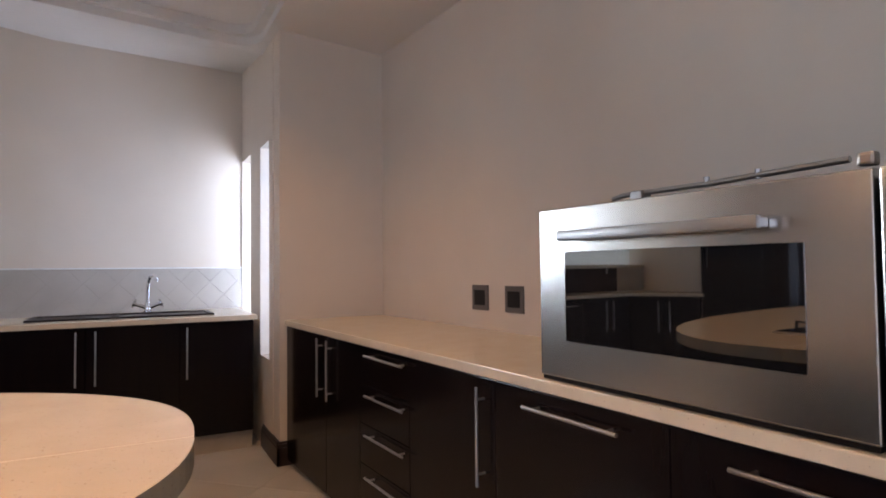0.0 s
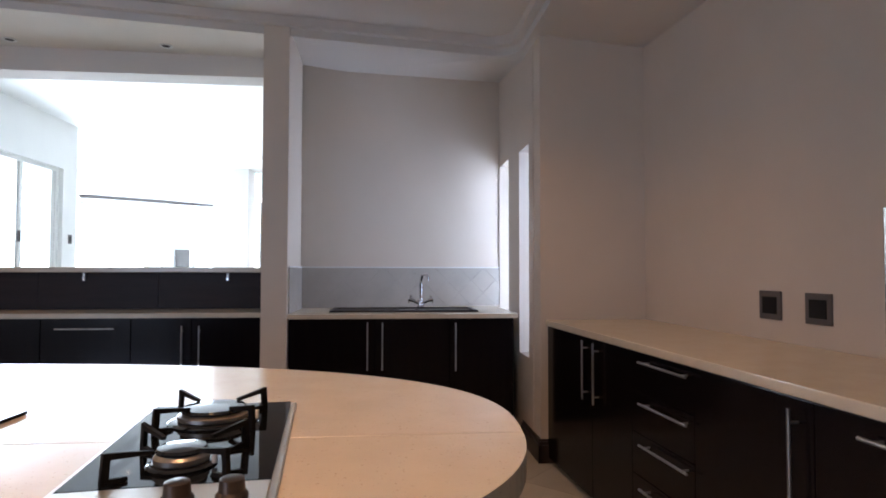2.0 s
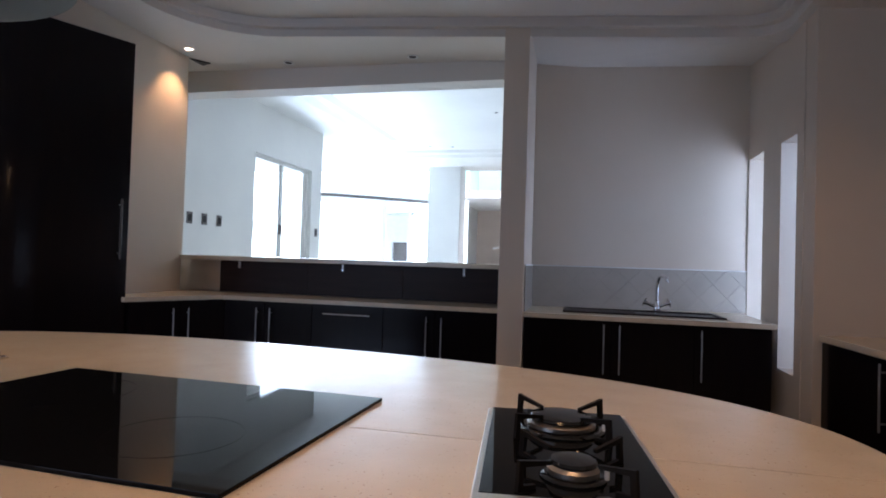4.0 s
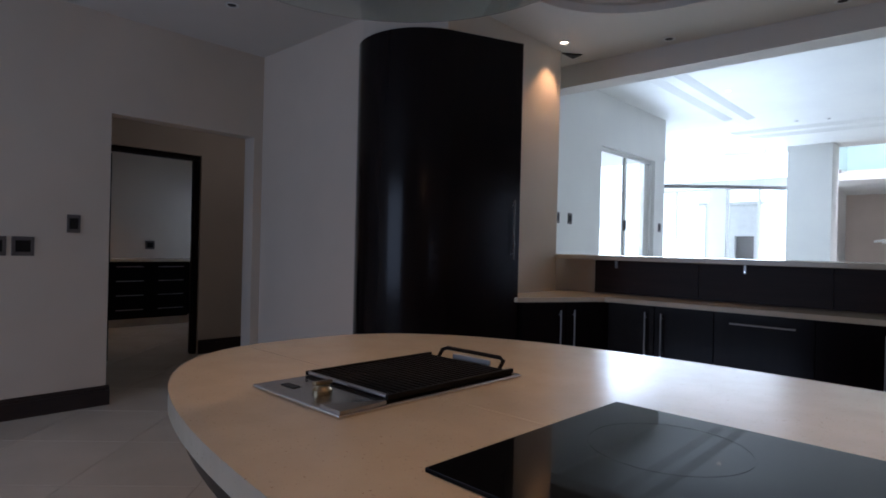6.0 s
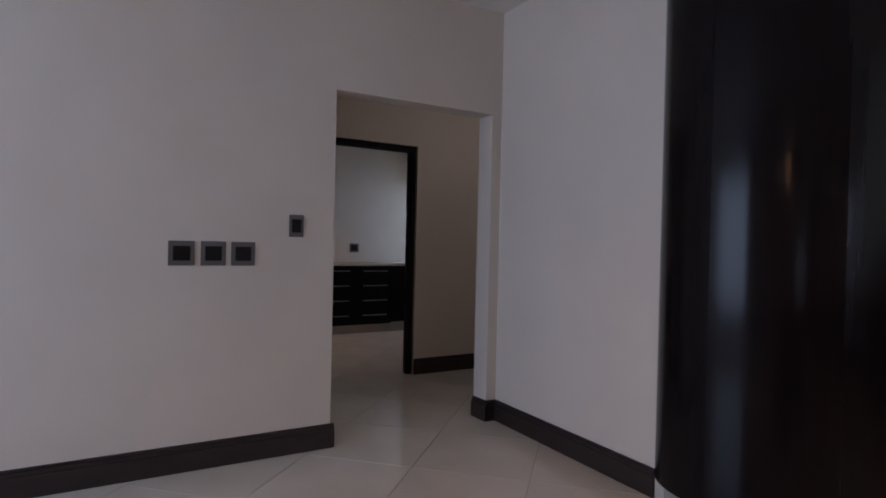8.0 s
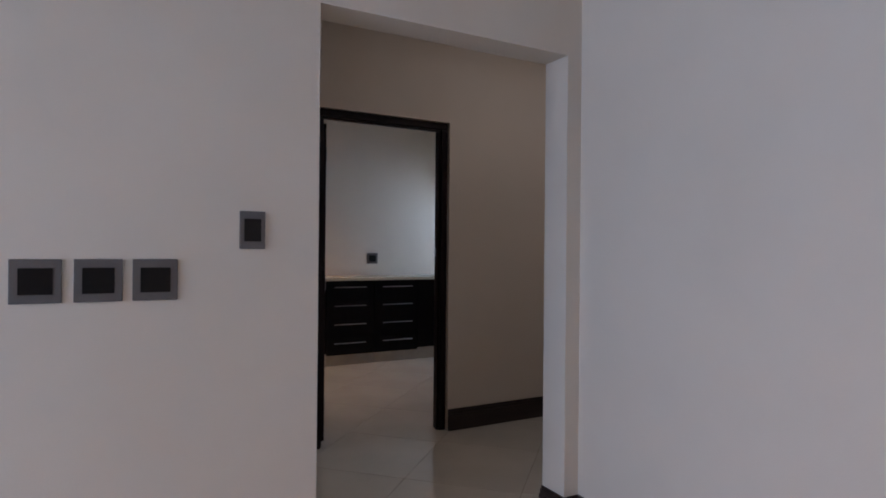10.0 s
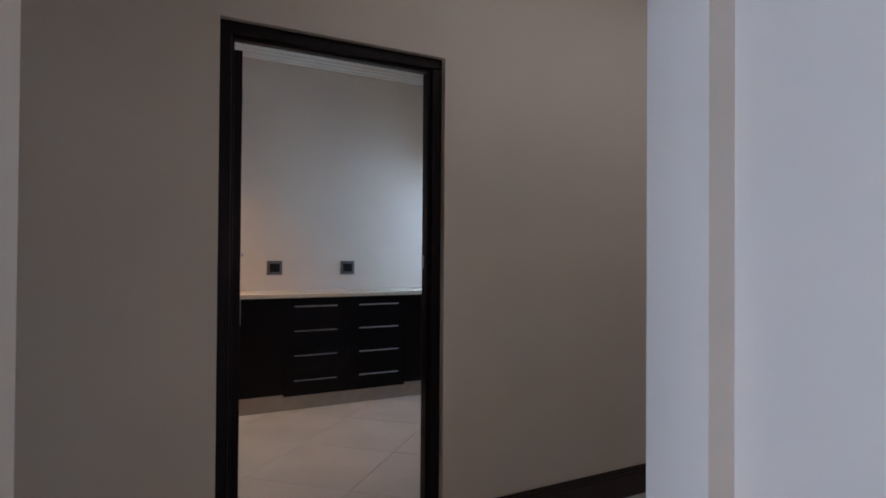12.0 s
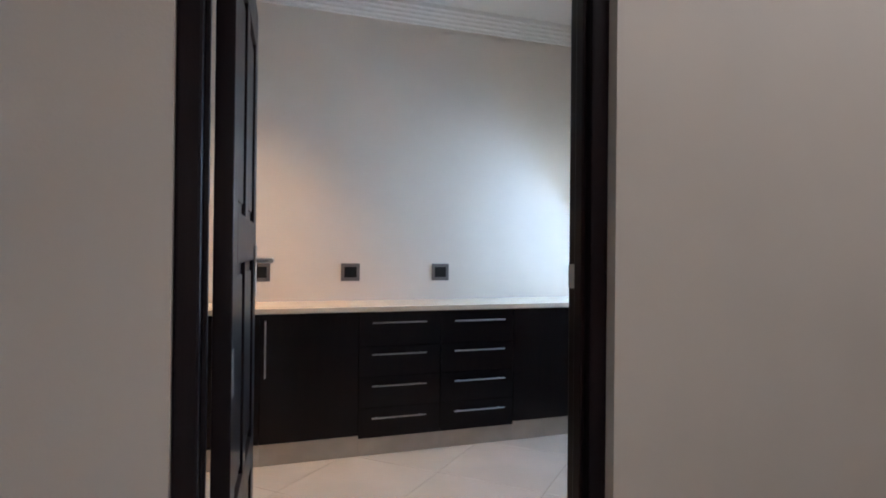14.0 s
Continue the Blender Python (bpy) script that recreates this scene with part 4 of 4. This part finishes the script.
def leaf():
    ob = tagged(place(new("door_1"), pose(-6.318, 2.737, 0, 0, 0, 180 - 5.0)), "open dark wooden panelled door leaf in the pantry", "door", "", "structure")
    w, h, t = 0.76, 2.10, 0.04
    y0 = -t
    rails = (0.012, 0.20), (0.62, 0.72), (1.28, 1.40), (1.97, h)
    part("stile", boxes((0, 0.10, y0, 0, 0.012, h, 0.003)), FRAME, ob)
    part("stile", boxes((w - 0.10, w, y0, 0, 0.012, h, 0.003)), FRAME, ob)
    part("stile", boxes((w / 2 - 0.045, w / 2 + 0.045, y0 + 0.001, -0.001, 0.20, 1.97, 0.003)), FRAME, ob)
    for a, b in rails:
        part("rail", boxes((0.101, w - 0.101, y0, 0, a, b, 0.003)), FRAME, ob)
    for x0, x1 in ((0.101, w / 2 - 0.046), (w / 2 + 0.046, w - 0.101)):
        for (_, a), (b, _) in zip(rails, rails[1:]):
            part("panel", boxes((x0, x1, y0 + 0.012, -0.012, a, b), (x0 + 0.03, x1 - 0.03, y0 + 0.005, -0.005, a + 0.03, b - 0.03, 0.005)), FRAME, ob)
    for z in (0.25, 1.05, 1.90):
        part("hinge", boxes((-0.006, 0.03, -0.042, -0.0402, z - 0.05, z + 0.05, 0.0005)), SATIN, ob, "steel hinge")
    for s, yy in ((-1, y0), (1, 0)):
        lev = part("lever", tube(bmesh.new(), [(w - 0.055, yy, 1.28), (w - 0.055, yy + s * 0.045, 1.28), (w - 0.06, yy + s * 0.055, 1.28), (w - 0.165, yy + s * 0.055, 1.28)], 0.008), SATIN, ob, "satin lever handle", smooth=True)
        part("back_plate", boxes((w - 0.075, w - 0.035, yy + (0 if s > 0 else -0.006), yy + (0.006 if s > 0 else 0), 1.16, 1.33, 0.002)), SATIN, ob)


leaf()

# ---- pantry cupboards ----
def pantry(y, w, fronts, label):
    return base_cabinet(pose(-8.708, y, 0, 0, 0, 90), w, fronts, label, depth=0.484, z0=0.13, z1=0.924, inset=0.012, group="pantry cabinets")


PT = 0.921
DP = [0.921, 0.70, 0.505, 0.305, 0.112]
pantry(1.92, 1.00, [("door", 0, 0.5, 0.132, PT, "v", (0.46, 0.5, 0.85)), ("door", 0.5, 1.0, 0.132, PT, "v", (0.54, 0.5, 0.85))], LBL + "two doors, in the pantry")
pantry(2.92, 0.605, [("door", 0, 0.605, 0.132, PT, "v", (0.030, 0.54, 0.886))], LBL + "one door, in the pantry")
pantry(3.525, 0.553, [("drawer_front", 0, 0.553, DP[i + 1], DP[i], "h", (0.083, 0.447, z)) for i, z in enumerate((0.855, 0.652, 0.449, 0.244))], LBL + "four drawers, in the pantry")
pantry(4.078, 0.542, [("drawer_front", 0, 0.542, DP[i + 1], DP[i], "h", (0.093, 0.462, z)) for i, z in enumerate((0.853, 0.652, 0.449, 0.246))], LBL + "four drawers, in the pantry")
pantry(4.62, 0.60, [("door", 0, 0.60, 0.132, PT, "v", (0.56, 0.5, 0.85))], LBL + "one door, in the pantry")
pantry(5.22, 0.42, [("door", 0, 0.42, 0.132, PT, "v", (0.04, 0.5, 0.85))], LBL + "one narrow door, in the pantry")
tagged(solid("pantry_worktop", boxes((-9.193, -8.680, 1.91, 5.645, 0.926, 0.960, 0.004)), STONE), "pale quartz pantry worktop", "worktop")


# ---- tiles ----
def splashback(name, m, w, h, label):
    ob = tagged(place(new(name), m), label, "splashback", "", "structure")
    part("edge_trim", boxes((0, w, -0.012, -0.0005, h + 0.0005, h + 0.010, 0.001)), WHITE, ob, "thin white edge trim")
    part("adhesive", boxes((0, w, -0.004, -0.0005, 0, h)), SPLASH_GROUT, ob)
    s = 0.106
    for i in range(-1, int(w / s) + 2):
        for j in range(-1, int(h / s) + 2):
            if (i + j) % 2:
                continue
            cx, cz, r = i * s, j * s, s - 0.0018
            q = [(cx - r, cz), (cx, cz - r), (cx + r, cz), (cx, cz + r)]
            for a, b, c in ((-1, 0, 0), (1, 0, w), (0, -1, 0), (0, 1, h)):
                q = clip(q, a, b, c) if len(q) > 2 else []
            if len(q) > 2:
                bm = prism(q, 0.0042, 0.009)
                bm.transform(Matrix.Rotation(radians(90), 4, "X"))
                part("tile", bm, SPLASH_TILE, ob)
    return ob


SKEW = math.degrees(math.atan2(0.320, 1.852))
splashback("splashback_sink", Matrix.Translation((0.441, 5.2755, 0.889)) @ Matrix.Rotation(radians(SKEW), 4, "Z"), 1.63, 0.312, "grey-beige diagonal wall tiles behind the sink")
splashback("splashback_column", Matrix.Translation((0.441, 4.66, 0.889)) @ Matrix.Rotation(radians(90), 4, "Z"), 0.57, 0.312, "grey-beige diagonal wall tiles on the column")

floor = structure("floor", boxes((-9.4, 3.3, -2.75, 5.33, -0.12, -0.003), (-9.4, -4.7, 5.33, 6.2, -0.12, -0.003)), GROUT, "pale polished porcelain floor tiles laid diagonally", category="floor")
PITCH = 0.655
tile_bm = boxes((-PITCH / 2 + 0.0022, PITCH / 2 - 0.0022, -PITCH / 2 + 0.0022, PITCH / 2 - 0.0022, -0.0028, 0.0, 0.001))
tile_me = bpy.data.meshes.new("tile")
tile_bm.to_mesh(tile_me)
tile_bm.free()
tile_me.materials.append(TILE)
r2 = math.sqrt(0.5)
for i in range(-14, 16):
    for j in range(-6, 22):
        u, v = -1.789 + (i + 0.5) * PITCH, 4.066 + (j - 6.5) * PITCH
        x, y = (u - v) * r2, (u + v) * r2
        if (-5.1 < x < 3.05 and -2.95 < y < 5.0) or (-9.5 < x < -4.6 and 0.35 < y < 6.0):
            o = new("tile", tile_me)
            o.parent = floor
            o.matrix_local = pose(x, y, 0, 0, 0, 45)
